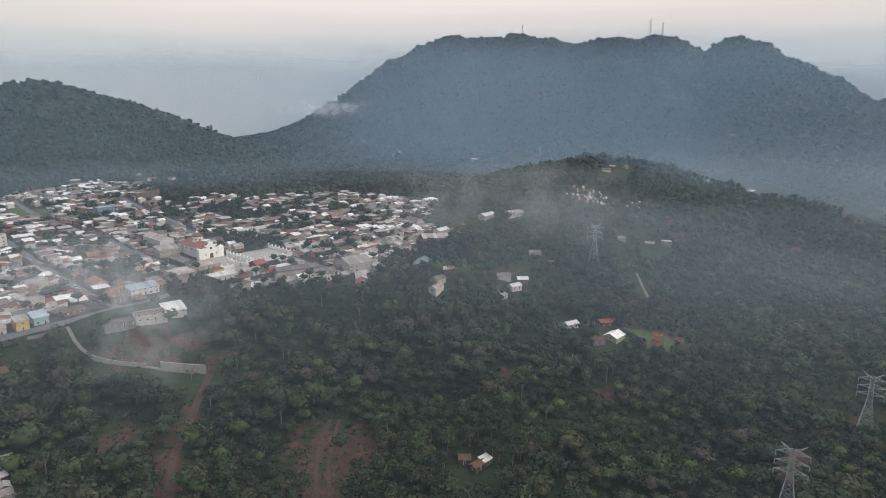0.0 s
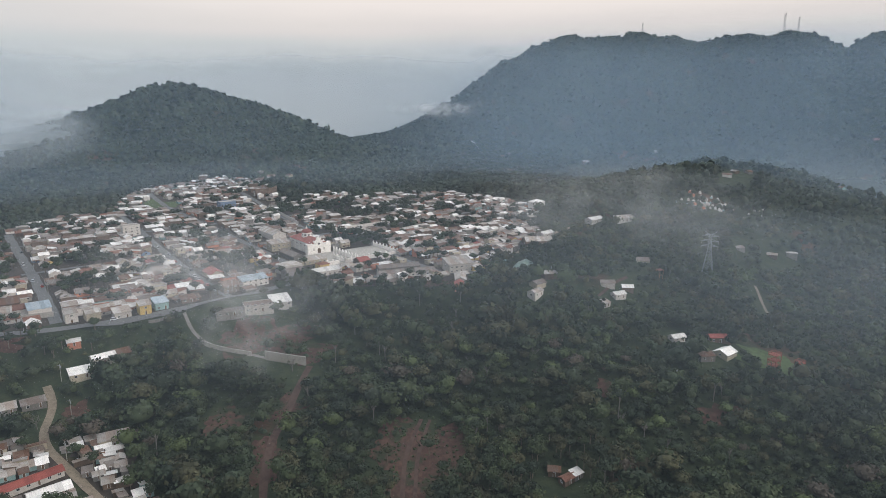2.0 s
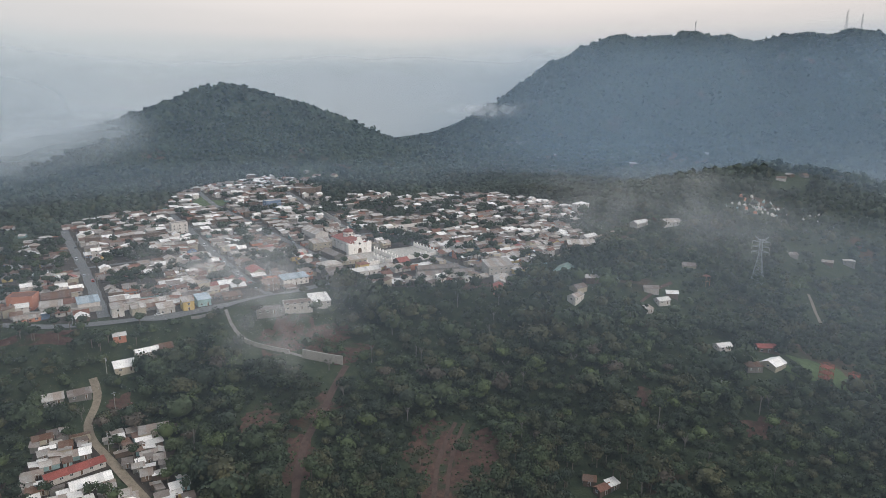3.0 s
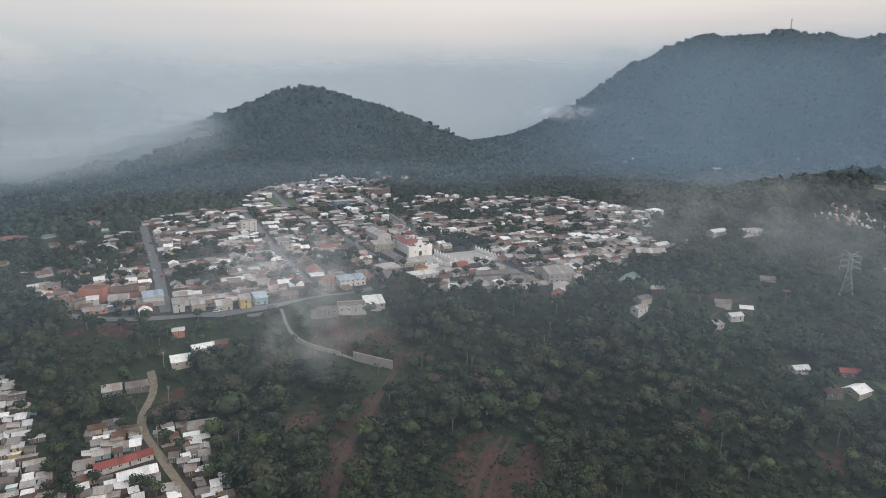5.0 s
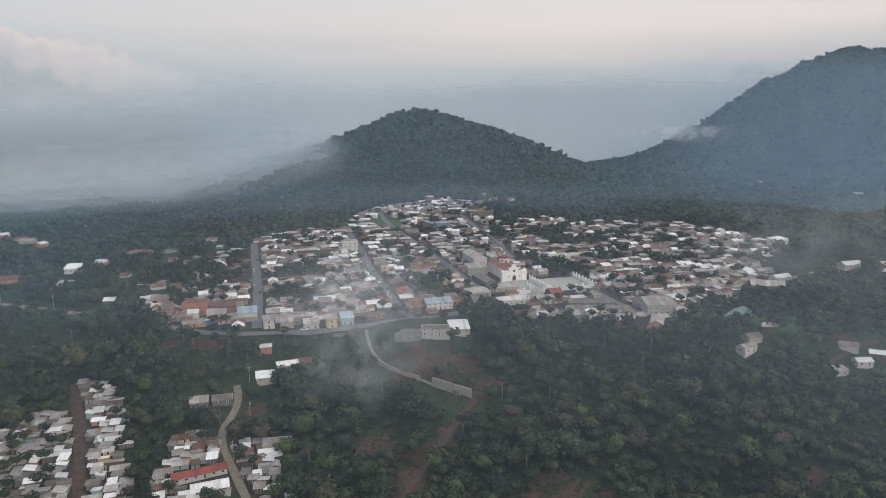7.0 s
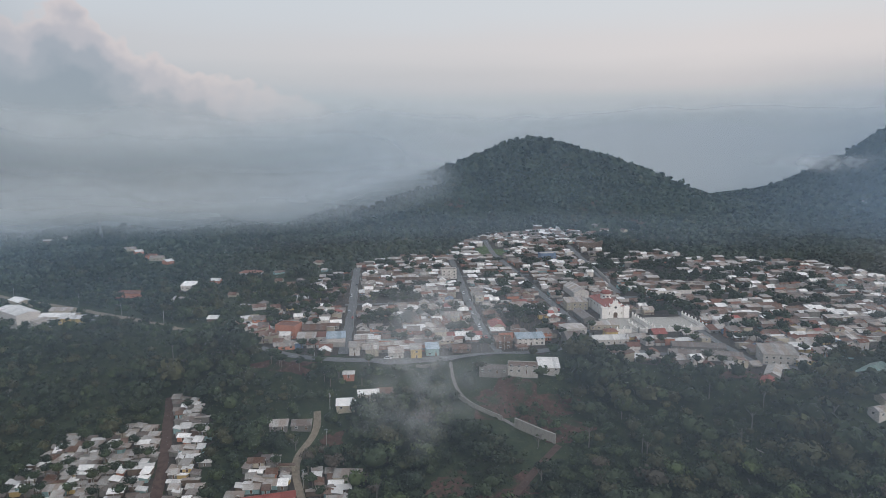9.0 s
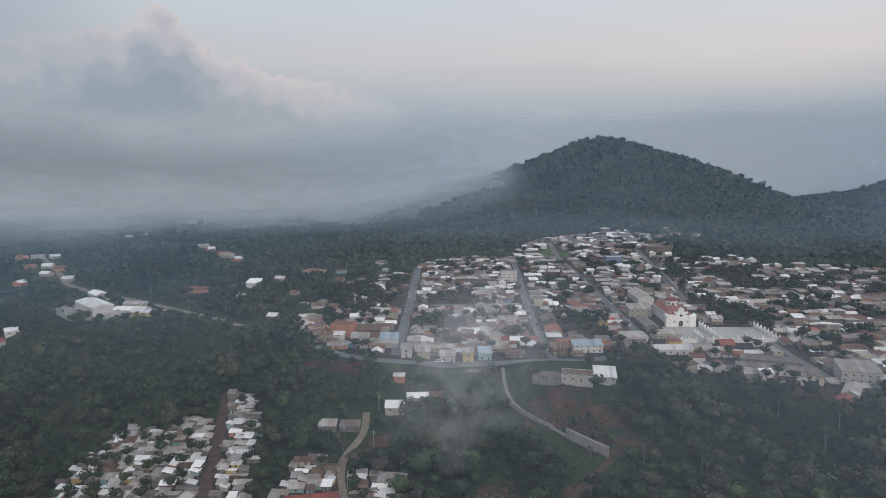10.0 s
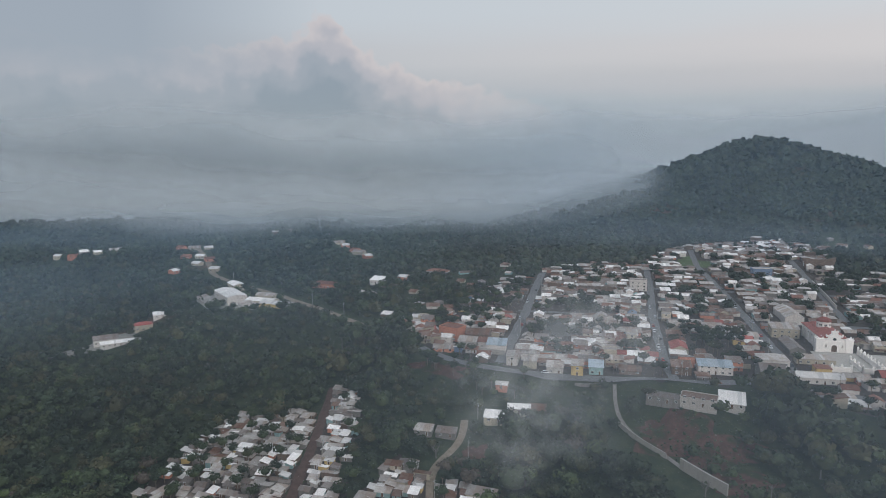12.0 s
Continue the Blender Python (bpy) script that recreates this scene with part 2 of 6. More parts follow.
def worn_earth():
    """Bare red soil, half grown over, with ruts."""
    k = Mat("worn_earth", 0.95)
    soil = k.mix(k.range(k.noise(0.5, 5), 0.35, 0.7), (0.058, 0.030, 0.023), (0.098, 0.052, 0.038))
    soil = k.mix(k.range(k.noise(1.4, 4, stretch=(1, 0.18, 1)), 0.5, 0.7, 0, 0.6), soil, (0.05, 0.032, 0.025))
    c = k.mix(k.range(k.noise(0.16, 6), 0.48, 0.66), soil, (0.028, 0.036, 0.018))
    c = k.mix(k.range(k.noise(2.5, 3), 0.58, 0.68, 0, 0.7), c, (0.022, 0.032, 0.015))
    k.colour(c).bump(k.noise(1.2, 5), 0.3)
    return k.m


WORN_EARTH = worn_earth()
RED_DIRT = plain("red_dirt", (0.085, 0.052, 0.041), 0.95, 0, 0.5, 0.6)
WORN_PATH = plain("worn_path", (0.19, 0.175, 0.155), 0.9, 0, 1.0, 0.5)
GRASS = plain("pasture", (0.065, 0.092, 0.035), 0.95, 0, 0.4, 0.6)
PATHWAY = plain("path_concrete", (0.27, 0.25, 0.22), 0.9, 0, 1.0, 0.5)
FLAGSTONE = plain("plaza_paving", (0.36, 0.335, 0.30), 0.85, 0, 1.2, 0.35)
CHURCH_WHITE = wall_paint("limewash", (0.88, 0.83, 0.78), 0.12)
YARD = plain("yard_earth", (0.055, 0.044, 0.036), 0.95, 0, 0.25, 0.7)
CHURCH_RED = tile_roof("church_roof_red", (0.30, 0.105, 0.085))
CONCRETE = wall_paint("concrete", (0.36, 0.335, 0.30), 0.5)
STEEL = plain("galvanised_steel", (0.34, 0.35, 0.36), 0.5, 0.3)
RED_STEEL = plain("red_painted_steel", (0.27, 0.065, 0.04), 0.6)
OCHRE = plain("ochre_timber", (0.24, 0.13, 0.06), 0.8)
WIRE = plain("cable", (0.08, 0.08, 0.08), 0.5)

# ---- helpers for meshes ----


class Mesh:
    """Collects faces of one mesh; f holds (indices, material slot)."""

    def __init__(self):
        self.v, self.f, self.s = [], [], []

    def add(self, verts, faces, slot=0):
        n = len(self.v)
        self.v += [tuple(p) for p in verts]
        self.f += [tuple(i + n for i in q) for q in faces]
        self.s += [slot] * len(faces)
        return self

    def box(self, x0, x1, y0, y1, z0, z1, slot=0):
        p = [(x, y, z) for z in (z0, z1) for x, y in ((x0, y0), (x1, y0), (x1, y1), (x0, y1))]
        return self.add(p, [(3, 2, 1, 0), (4, 5, 6, 7), (0, 1, 5, 4), (1, 2, 6, 5), (2, 3, 7, 6), (3, 0, 4, 7)], slot)

    def prism(self, outline, lo, hi, axis="y", slot=0):
        """An outline of (a, z) pulled along y (or of (x, y) pulled along z)."""
        n = len(outline)
        if axis == "y":
            p = [(a, lo, z) for a, z in outline] + [(a, hi, z) for a, z in outline]
        else:
            p = [(a, b, lo) for a, b in outline] + [(a, b, hi) for a, b in outline]
        caps = [tuple(range(n)), tuple(range(2 * n - 1, n - 1, -1))]
        return self.add(p, caps + [(i, i + n, (i + 1) % n + n, (i + 1) % n) for i in range(n)], slot)

    def tube(self, a, b, r0, r1, n=5, slot=0):
        a, b = Vector(a), Vector(b)
        q = (b - a).to_track_quat("Z", "Y")
        p = []
        for c, r in ((a, r0), (b, r1)):
            p += [c + q @ Vector((r * math.cos(2 * math.pi * i / n), r * math.sin(2 * math.pi * i / n), 0)) for i in range(n)]
        return self.add(p, [(i, (i + 1) % n, (i + 1) % n + n, i + n) for i in range(n)] + [tuple(range(n - 1, -1, -1)), tuple(range(n, 2 * n))], slot)

    def data(self, name, *mats):
        me = bpy.data.meshes.new(name)
        me.from_pydata(self.v, [], self.f)
        for m in mats:
            me.materials.append(m)
        if len(mats) > 1:
            me.polygons.foreach_set("material_index", self.s)
        me.update()
        return me


def part(name, mesh, material, parent, label=""):
    """One mesh object under a thing, or at top level."""
    mats = material if isinstance(material, tuple) else (material,)
    ob = new(name, mesh if isinstance(mesh, bpy.types.Mesh) else mesh.data(name, *mats))
    ob.parent = parent
    if label:
        ob["label"] = label
    return ob


def arrays_mesh(name, verts, quads, *mats):
    """A mesh from numpy arrays (n x 3 and m x k)."""
    me = bpy.data.meshes.new(name)
    k = quads.shape[1]
    me.vertices.add(len(verts))
    me.vertices.foreach_set("co", np.ascontiguousarray(verts, np.float32).ravel())
    me.loops.add(quads.size)
    me.loops.foreach_set("vertex_index", np.ascontiguousarray(quads, np.int32).ravel())
    me.polygons.add(len(quads))
    me.polygons.foreach_set("loop_start", np.arange(0, quads.size, k, dtype=np.int32))
    for m in mats:
        me.materials.append(m)
    me.update(calc_edges=True)
    return me


# ---- the lie of the land ----
U, V = np.array((0.882, 0.471)), np.array((-0.471, 0.882))      # across and along the town's streets


def smooth(a, b, x):
    t = np.clip((x - a) / (b - a), 0, 1)
    return t * t * (3 - 2 * t)


def softmax(a, b, k=10.0):
    return np.logaddexp(np.asarray(a, float) / k, np.asarray(b, float) / k) * k


def bump(x, y, cx, cy, rx, ry, h):
    return h * np.exp(-((x - cx) / rx) ** 2 - ((y - cy) / ry) ** 2)


EDGE_X = (-600, -500, -350, -220, -140, -91, -55, -30, 0, 40, 80, 140, 180, 240, 400)
EDGE_Y = (285, 270, 250, 262, 248, 270, 290, 300, 298, 288, 285, 300, 335, 375, 420)


def edge(x):
    """How far south the town's terrace reaches."""
    return sum(np.interp(np.asarray(x, float) + o, EDGE_X, EDGE_Y) for o in (-12, 0, 12)) / 3


def wobble(x, y, s):
    return np.sin(x / s + 1.3 * np.sin(y / s * 0.7)) * np.cos(y / s * 0.9 + 0.8 * np.sin(x / s * 1.1))


def height(x, y):
    x, y = np.asarray(x, float), np.asarray(y, float)
    s = y - edge(x)
    low = -np.minimum(s, 0.0)
    west = smooth(-200, -330, x)
    z = 11.0 - 7 * west + 0.016 * np.clip(s, 0, 400) - 9 * (1 - np.exp(-low / 12)) - 0.24 * 160 * (1 - np.exp(-low / 160)) * (1 - 0.3 * west)
    z = z - 8 * smooth(150, 320, x) * smooth(260, 420, y) * smooth(900, 500, y)
    z = z + bump(x, y, 150, 240, 45, 35, 8) + bump(x, y, 75, 235, 40, 40, 7)
    z = z + bump(x, y, 330, 520, 120, 90, 38) + bump(x, y, 230, 455, 60, 60, 12) + bump(x, y, -60, 590, 40, 60, 5) + bump(x, y, -45, 282, 18, 9, 4.5) - bump(x, y, -97, 223, 30, 20, 5.0)
    z = z + 2.2 * wobble(x, y, 55) * smooth(0, 40, low) + 3.0 * wobble(x + 40, y, 130) * smooth(420, 700, np.hypot(x, y))
    # the near wooded cone and its long western shoulder
    r = np.hypot(x + 186, (y - 892) * 0.95)
    cone = 111 - 0.42 * (np.sqrt(r * r + 40 * 40) - 40) + 3 * wobble(x, y, 38) + 2 * wobble(x, y, 23)
    shoulder = 19 * np.exp(-((y - 900 + 0.25 * (x + 400)) / 130) ** 2) * smooth(-760, -330, x) * smooth(60, -180, x)
    z = softmax(z, cone, 7) + shoulder * smooth(60, 22, cone)
    # the large ridge in the north-east
    a = np.arctan2(x, y)
    d = np.hypot(x, y)
    crest = 179 - 12 * np.exp(-((a - 0.535) / 0.02) ** 2) - 19 * np.exp(-((a - 0.695) / 0.025) ** 2) + 3 * np.sin(a * 60) + 2 * np.sin(a * 131)
    crest = crest * (0.05 + 0.95 * smooth(0.03, 0.36, a) ** 1.1) - 115 * smooth(0.715, 0.98, a) - 60 * smooth(0.9, 1.3, a)
    reach = 480 - 150 * smooth(0.25, 0.0, a)
    front = smooth(1190 - reach, 1190, d) ** 1.25 * (0.75 + 0.25 * smooth(1700, 1190, d)) * smooth(2600, 1500, d)
    gully = 1 + 0.06 * np.sin(a * 34 + d / 210) * np.sin(math.pi * np.clip((d - 700) / 490, 0, 1))
    z = z + np.maximum(crest, 0) * front * gully * smooth(0.0, 0.05, a)
    return z


def hgt(x, y):
    return float(height(x, y))


def axis_points(lo, hi, step, far):
    core = list(np.arange(lo, hi + step, step))
    a, d = core[0], step
    left, right = [], []
    while a > -far:
        d *= 1.16
        a -= d
        left.append(a)
    b, d = core[-1], step
    while b < far:
        d *= 1.16
        b += d
        right.append(b)
    return np.array(left[::-1] + core + right)


def build_ground():
    xs, ys = axis_points(-430, 520, 5, 3300), axis_points(110, 720, 5, 3300)
    gx, gy = np.meshgrid(xs, ys)
    v = np.stack([gx, gy, height(gx, gy)], -1).reshape(-1, 3)
    i = np.arange(len(xs) * len(ys)).reshape(len(ys), len(xs))
    q = np.stack([i[:-1, :-1], i[:-1, 1:], i[1:, 1:], i[1:, :-1]], -1).reshape(-1, 4)
    me = arrays_mesh("ground", v, q, GROUND)
    me.polygons.foreach_set("use_smooth", np.ones(len(q), bool))
    tagged(new("ground", me), "reddish soil and undergrowth of the wooded hills", "ground", kind="structure")


build_ground()

# ---- roads and clearings ----
ROADS = [
    ("street", [(-122, 268), (-134, 293), (-159, 343), (-188, 398), (-212, 445)], 4.8, ASPHALT, "long grey asphalt street climbing through the town"),
    ("street", [(-58, 293), (-75, 322), (-104, 380), (-137, 453), (-158, 496)], 4.2, ASPHALT, "grey asphalt street with parked cars beside low houses"),
    ("street", [(-22, 318), (-26, 334), (-59, 395), (-94, 460), (-135, 531), (-160, 585)], 4.2, ASPHALT, "grey asphalt street running past the church"),
    ("street", [(-24, 430), (-32, 450), (-58, 517), (-84, 575)], 3.8, ASPHALT, "walled grey street behind the church"),
    ("road", [(-162, 263), (-146, 258), (-129, 258.5), (-115, 262.5), (-106, 265.5), (-100, 267.5), (-89, 273), (-64, 288), (-48, 299), (-28, 317), (10, 318), (44, 320), (70, 316)], 4.8, ASPHALT, "grey main road along the edge of the town"),
    ("street", [(-52, 402), (-20, 420), (40, 452), (110, 490)], 3.8, ASPHALT, "grey cross street between low houses"),
    ("street", [(-200, 405), (-150, 431), (-92, 462), (-30, 495)], 3.6, ASPHALT, "narrow grey cross street between roofs"),
    ("street", [(44, 320), (26, 352), (12, 395), (-20, 420)], 3.6, ASPHALT, "grey street along the plaza wall"),
    ("street", [(-165, 345), (-112, 372), (-60, 396)], 3.6, ASPHALT, "narrow grey cross street between tin roofs"),
    ("dirt_track", [(-65, 158), (-79, 176.5), (-90, 187.5), (-97.5, 196.5), (-104, 202.5), (-108.5, 209), (-112, 217), (-110, 223.5), (-109, 230), (-112, 234.5), (-116, 237)], 2.7, DIRT_ROAD, "winding pale dirt track through the settlement"),
    ("dirt_track", [(-115, 148), (-136, 173), (-151, 193), (-178, 224), (-182, 229)], 3.8, RED_DIRT, "straight red dirt lane between shacks"),
    ("road", [(-560, 380), (-490, 348), (-454, 331), (-428, 317), (-402, 311), (-374, 309), (-322, 305), (-271, 292), (-230, 278), (-208, 272)], 4.4, DIRT_ROAD, "pale country road west of the town"),
    ("walled_path", [(-77, 281), (-76, 276), (-73.5, 271.5), (-67.5, 265.5), (-62, 262.5), (-55.6, 261), (-47, 259.5), (-41, 256.5)], 1.5, WORN_PATH, "pale concrete path winding down from the town"),
    ("dirt_track", [(233, 330), (231.5, 326), (224, 312), (218, 300), (213, 289)], 1.6, DIRT_ROAD, "steep pale dirt trail on the eastern slope"),
    ("dirt_track", [(137, 300), (128, 295), (121, 290), (113, 283)], 1.2, RED_DIRT, "short pale dirt track between farm sheds"),
    ("dirt_track", [(-23, 251), (-27, 240), (-31, 220), (-36, 207), (-37, 188), (-36, 170)], 2.6, RED_DIRT, "eroded red dirt track through the woods"),
    ("dirt_track", [(17, 212), (9, 196), (6, 178), (3, 160)], 1.5, RED_DIRT, "rutted red dirt track in a clearing"),
    ("dirt_track", [(20, 211), (13, 195), (10, 178), (7, 160)], 1.3, RED_DIRT, "second rut of a red dirt track in a clearing"),
    ("dirt_track", [(88, 345), (108, 372), (130, 398), (150, 412)], 3.0, DIRT_ROAD, "pale lane east of the town"),
]


def resample(pts, step):
    out = []
    for (x0, y0), (x1, y1) in zip(pts, pts[1:]):
        n = max(1, int(math.hypot(x1 - x0, y1 - y0) / step))
        out += [(x0 + (x1 - x0) * i / n, y0 + (y1 - y0) * i / n) for i in range(n)]
    out = np.array(out + [pts[-1]], float)
    for _ in range(8):
        out[1:-1] = (out[:-2] + 2 * out[1:-1] + out[2:]) / 4
    return out


LINES = []
for name, pts, width, mat, label in ROADS:
    p = resample(pts, 3.0)
    LINES.append((p, width))
    t = np.gradient(p, axis=0)
    t /= np.linalg.norm(t, axis=1)[:, None]
    side = np.stack([-t[:, 1], t[:, 0]], 1)
    cols = []
    for k in (-0.5, -0.17, 0.17, 0.5):
        w = width * k * (1 + 0.08 * np.sin(np.arange(len(p)) * 0.9 + k * 7))
        q = p + side * w[:, None]
        cols.append(np.stack([q[:, 0], q[:, 1], height(q[:, 0], q[:, 1]) + 0.3], 1))
    v = np.stack(cols, 1).reshape(-1, 3)
    i = np.arange(len(v)).reshape(-1, 4)
    quads = np.concatenate([np.stack([i[:-1, j + 1], i[:-1, j], i[1:, j], i[1:, j + 1]], -1) for j in range(3)])
    tagged(part(name, arrays_mesh(name, v, quads, mat), mat, None), label, "road", kind="structure")


ROAD_POINTS = np.concatenate([np.column_stack([p, np.full(len(p), w / 2)]) for p, w in LINES])


def near_road(x, y, extra=0.0):
    if np.ndim(x) == 0:
        return bool((np.hypot(ROAD_POINTS[:, 0] - x, ROAD_POINTS[:, 1] - y) < ROAD_POINTS[:, 2] + extra).any())
    hit = np.zeros(x.shape, bool)
    for a, b, w in ROAD_POINTS:
        i = np.flatnonzero(np.abs(x - a) < w + extra)
        hit[i] |= np.hypot(x[i] - a, y[i] - b) < w + extra
    return hit


def patch(name, cx, cy, rx, ry, turn, mat, label, lift=0.25, rag=0.24):
    """A clearing that lies on the land, with a ragged edge."""
    m, c, s = Mesh(), math.cos(radians(turn)), math.sin(radians(turn))
    rings, n = 7, 40
    pts = []
    for r in range(1, rings + 1):
        for k in range(n):
            a = 2 * math.pi * k / n
            e = 1 + rag * math.sin(3 * a + cx) + rag * 0.7 * math.sin(5 * a + cy) + rag * 0.4 * math.sin(11 * a)
            dx, dy = rx * e * r / rings * math.cos(a), ry * e * r / rings * math.sin(a)
            x, y = cx + dx * c - dy * s, cy + dx * s + dy * c
            pts.append((x, y, hgt(x, y) + lift))
    faces = [((r) * n + k, (r + 1) * n + k, (r + 1) * n + (k + 1) % n, r * n + (k + 1) % n) for r in range(rings - 1) for k in range(n)]
    m.add(pts, faces)
    m.add([(cx, cy, hgt(cx, cy) + lift)] + pts[:n], [(0, 1 + k, 1 + (k + 1) % n) for k in range(n)])
    tagged(part(name, m, mat, None), label, "clearing", kind="structure")


CLEAR = [  # x, y, rx, ry, turn, material, name, label
    (-42, 270, 21, 9, 16, WORN_EARTH, "earth_lot", "bare red earth lot below the main road"),
    (-26, 261, 13, 7, -10, WORN_EARTH, "earth_lot", "bare red earth bank beside the path"),
    (13, 193, 16, 20, -10, WORN_EARTH, "earth_lot", "bare red earth clearing in the woods"),
    (-52, 217, 8, 7, 40, WORN_EARTH, "earth_lot", "small bare red earth patch"),
    (-30, 226, 5, 9, -20, WORN_EARTH, "earth_lot", "small bare red earth patch by a track"),
    (-36, 196, 6, 12, 0, WORN_EARTH, "earth_lot", "bare red earth strip along a track"),
    (90, 213, 6, 4, 0, WORN_EARTH, "earth_lot", "small bare red earth patch among trees"),
    (-327, 279, 34, 13, 12, PATHWAY, "school_yard", "pale paved yard between the school wings"),
    (-358, 206, 9, 22, -15, PATHWAY, "villa_terrace", "pale paved terrace round a villa"),
    (195, 250, 3, 2, 0, WORN_EARTH, "earth_lot", "small pale earth patch on the eastern slope"),
    (126, 197, 10, 6, 10, WORN_EARTH, "earth_lot", "small bare red earth patch on the eastern slope"),
    (172, 228, 17, 10, -25, GRASS, "meadow", "short green grass on a knoll beside a farmhouse"),
    (-142, 541, 12, 19, 28, GRASS, "playing_field", "green playing field beside hillside houses"),
    (-140, 250, 14, 3, 10, WORN_EARTH, "earth_lot", "rubbly brown earth bank below terraced houses"),
    (40, 301, 12, 5, 5, WORN_EARTH, "earth_lot", "brown earth yard at the edge of town"),
    (168, 146, 9, 7, 0, WORN_EARTH, "earth_lot", "bare earth around a pylon foot"),
    (-103, 227, 4, 4, 0, WORN_EARTH, "earth_lot", "trodden red earth beside the track"),
]
for cx, cy, rx, ry, turn, mat, name, label in CLEAR:
    patch(name, cx, cy, rx, ry, turn, mat, label)


def in_clearing(x, y, grow=0.0):
    hit = np.zeros(np.shape(x), bool)
    for cx, cy, rx, ry, turn, *_ in CLEAR:
        c, s = math.cos(radians(turn)), math.sin(radians(turn))
        dx, dy = (x - cx) * c + (y - cy) * s, -(x - cx) * s + (y - cy) * c
        hit |= (dx / (rx + grow)) ** 2 + (dy / (ry + grow)) ** 2 < 1
    return hit


def inside(poly, x, y):
    x, y = np.asarray(x, float), np.asarray(y, float)
    odd = np.zeros(x.shape, bool)
    for (x0, y0), (x1, y1) in zip(poly, poly[1:] + poly[:1]):
        odd ^= ((y0 > y) != (y1 > y)) & (x < (x1 - x0) * (y - y0) / (y1 - y0 + 1e-9) + x0)
    return odd


TOWN = [(-150, 262), (-196, 284), (-190, 310), (-216, 397), (-215, 454), (-198, 497), (-168, 500), (-176, 560), (-172, 598), (-120, 634), (-70, 632), (-54, 548), (-40, 545),
        (-10, 580), (30, 564), (79, 574), (120, 550), (146, 512), (144, 470), (117, 390), (84, 345), (63, 321), (52, 292), (28, 300), (-10, 305), (-26, 316), (-55, 292), (-100, 268)]
BARRIO = [(-176, 138), (-182, 146), (-194, 167), (-198, 184), (-199, 197), (-183, 198), (-180, 209), (-171, 209), (-152, 190), (-134, 169), (-120, 150), (-150, 118)]
LANE_STRIP = [(-130, 168), (-176, 222), (-180, 230), (-165, 227), (-146, 210), (-126, 185), (-112, 160), (-118, 150)]
TRACK_WEST = [(-122, 202), (-113, 210), (-106, 205), (-98, 194), (-87, 183), (-70, 164), (-84, 148), (-112, 150), (-114, 184)]
TRACK_EAST = [(-101, 205), (-90, 212), (-80, 197), (-73, 187), (-64, 178), (-52, 160), (-68, 160), (-86, 186), (-96, 197)]
SETTLED = (TOWN, BARRIO, LANE_STRIP, TRACK_WEST, TRACK_EAST)


def yards(poly, name, label, step=4.0):
    """Trodden ground between the houses, laid on the land."""
    p = np.array(poly)
    xs, ys = np.arange(p[:, 0].min(), p[:, 0].max() + step, step), np.arange(p[:, 1].min(), p[:, 1].max() + step, step)
    gx, gy = np.meshgrid(xs, ys)
    v = np.stack([gx, gy, height(gx, gy) + 0.18], -1).reshape(-1, 3)
    i = np.arange(gx.size).reshape(gx.shape)
    q = np.stack([i[:-1, :-1], i[:-1, 1:], i[1:, 1:], i[1:, :-1]], -1).reshape(-1, 4)
    c = v[q].mean(1)
    q = q[inside(poly, c[:, 0] + 2.5 * np.sin(c[:, 1] * 0.31), c[:, 1] + 2.5 * np.sin(c[:, 0] * 0.27))]
    keep, q = np.unique(q, return_inverse=True)
    tagged(part(name, arrays_mesh(name, v[keep], q.reshape(-1, 4), YARD), YARD, None), label, "ground", kind="structure")


yards(TOWN, "yard", "trodden brown earth between the houses of the town")
for poly in SETTLED[1:]:
    yards(poly, "yard", "trodden brown earth between the shacks")

# ---- houses ----


def window_mesh(w, h):
    m = Mesh()
    m.box(-w / 2, w / 2, -0.03, 0.05, 0, h, 1)
    for x in (-w / 2, 0, w / 2):
        m.box(x - 0.05, x + 0.05, -0.07, 0.02, 0, h)
    for z in (0, h):
        m.box(-w / 2 - 0.08, w / 2 + 0.08, -0.09, 0.02, z - 0.05, z + 0.05)
    return m.data("window", TRIM, GLASS)


def door_mesh(w, h):
    m = Mesh()
    m.box(-w / 2, w / 2, -0.03, 0.05, 0, h, 1)
    for x in (-w / 2, w / 2):
        m.box(x - 0.06, x + 0.06, -0.08, 0.02, 0, h)
    m.box(-w / 2 - 0.08, w / 2 + 0.08, -0.08, 0.02, h - 0.02, h + 0.1)
    return m.data("door", TRIM, DOOR)


WINDOW, DOOR_MESH = window_mesh(1.3, 1.1), door_mesh(1.0, 2.1)
POST = Mesh().box(-0.07, 0.07, -0.07, 0.07, -2.6, 0).data("porch_post", BARK)


SHEET_RND = random.Random(31)


def sheets(r, x0, x1, low, high, th):
    """A roof slope of overlapping sheets between two edges, each edge a (y, z)."""
    x = x0
    while x < x1 - 0.05:
        b = min(x1, x + SHEET_RND.uniform(1.2, 3.4))
        b = x1 if x1 - b < 0.8 else b
        dz, cut = SHEET_RND.uniform(-0.03, 0.05), SHEET_RND.choice([0.0, 0.0, 0.0, 0.03])
        y0, z0 = low[0] * (1 - cut), low[1] + (high[1] - low[1]) * cut
        p = [(x, y0, z0 + dz), (b + 0.04, y0, z0 + dz), (b + 0.04, high[0], high[1] + dz), (x, high[0], high[1] + dz)]
        r.add([(a, c, z - th) for a, c, z in p] + p, [(3, 2, 1, 0), (4, 5, 6, 7), (0, 1, 5, 4), (1, 2, 6, 5), (2, 3, 7, 6), (3, 0, 4, 7)])
        x = b


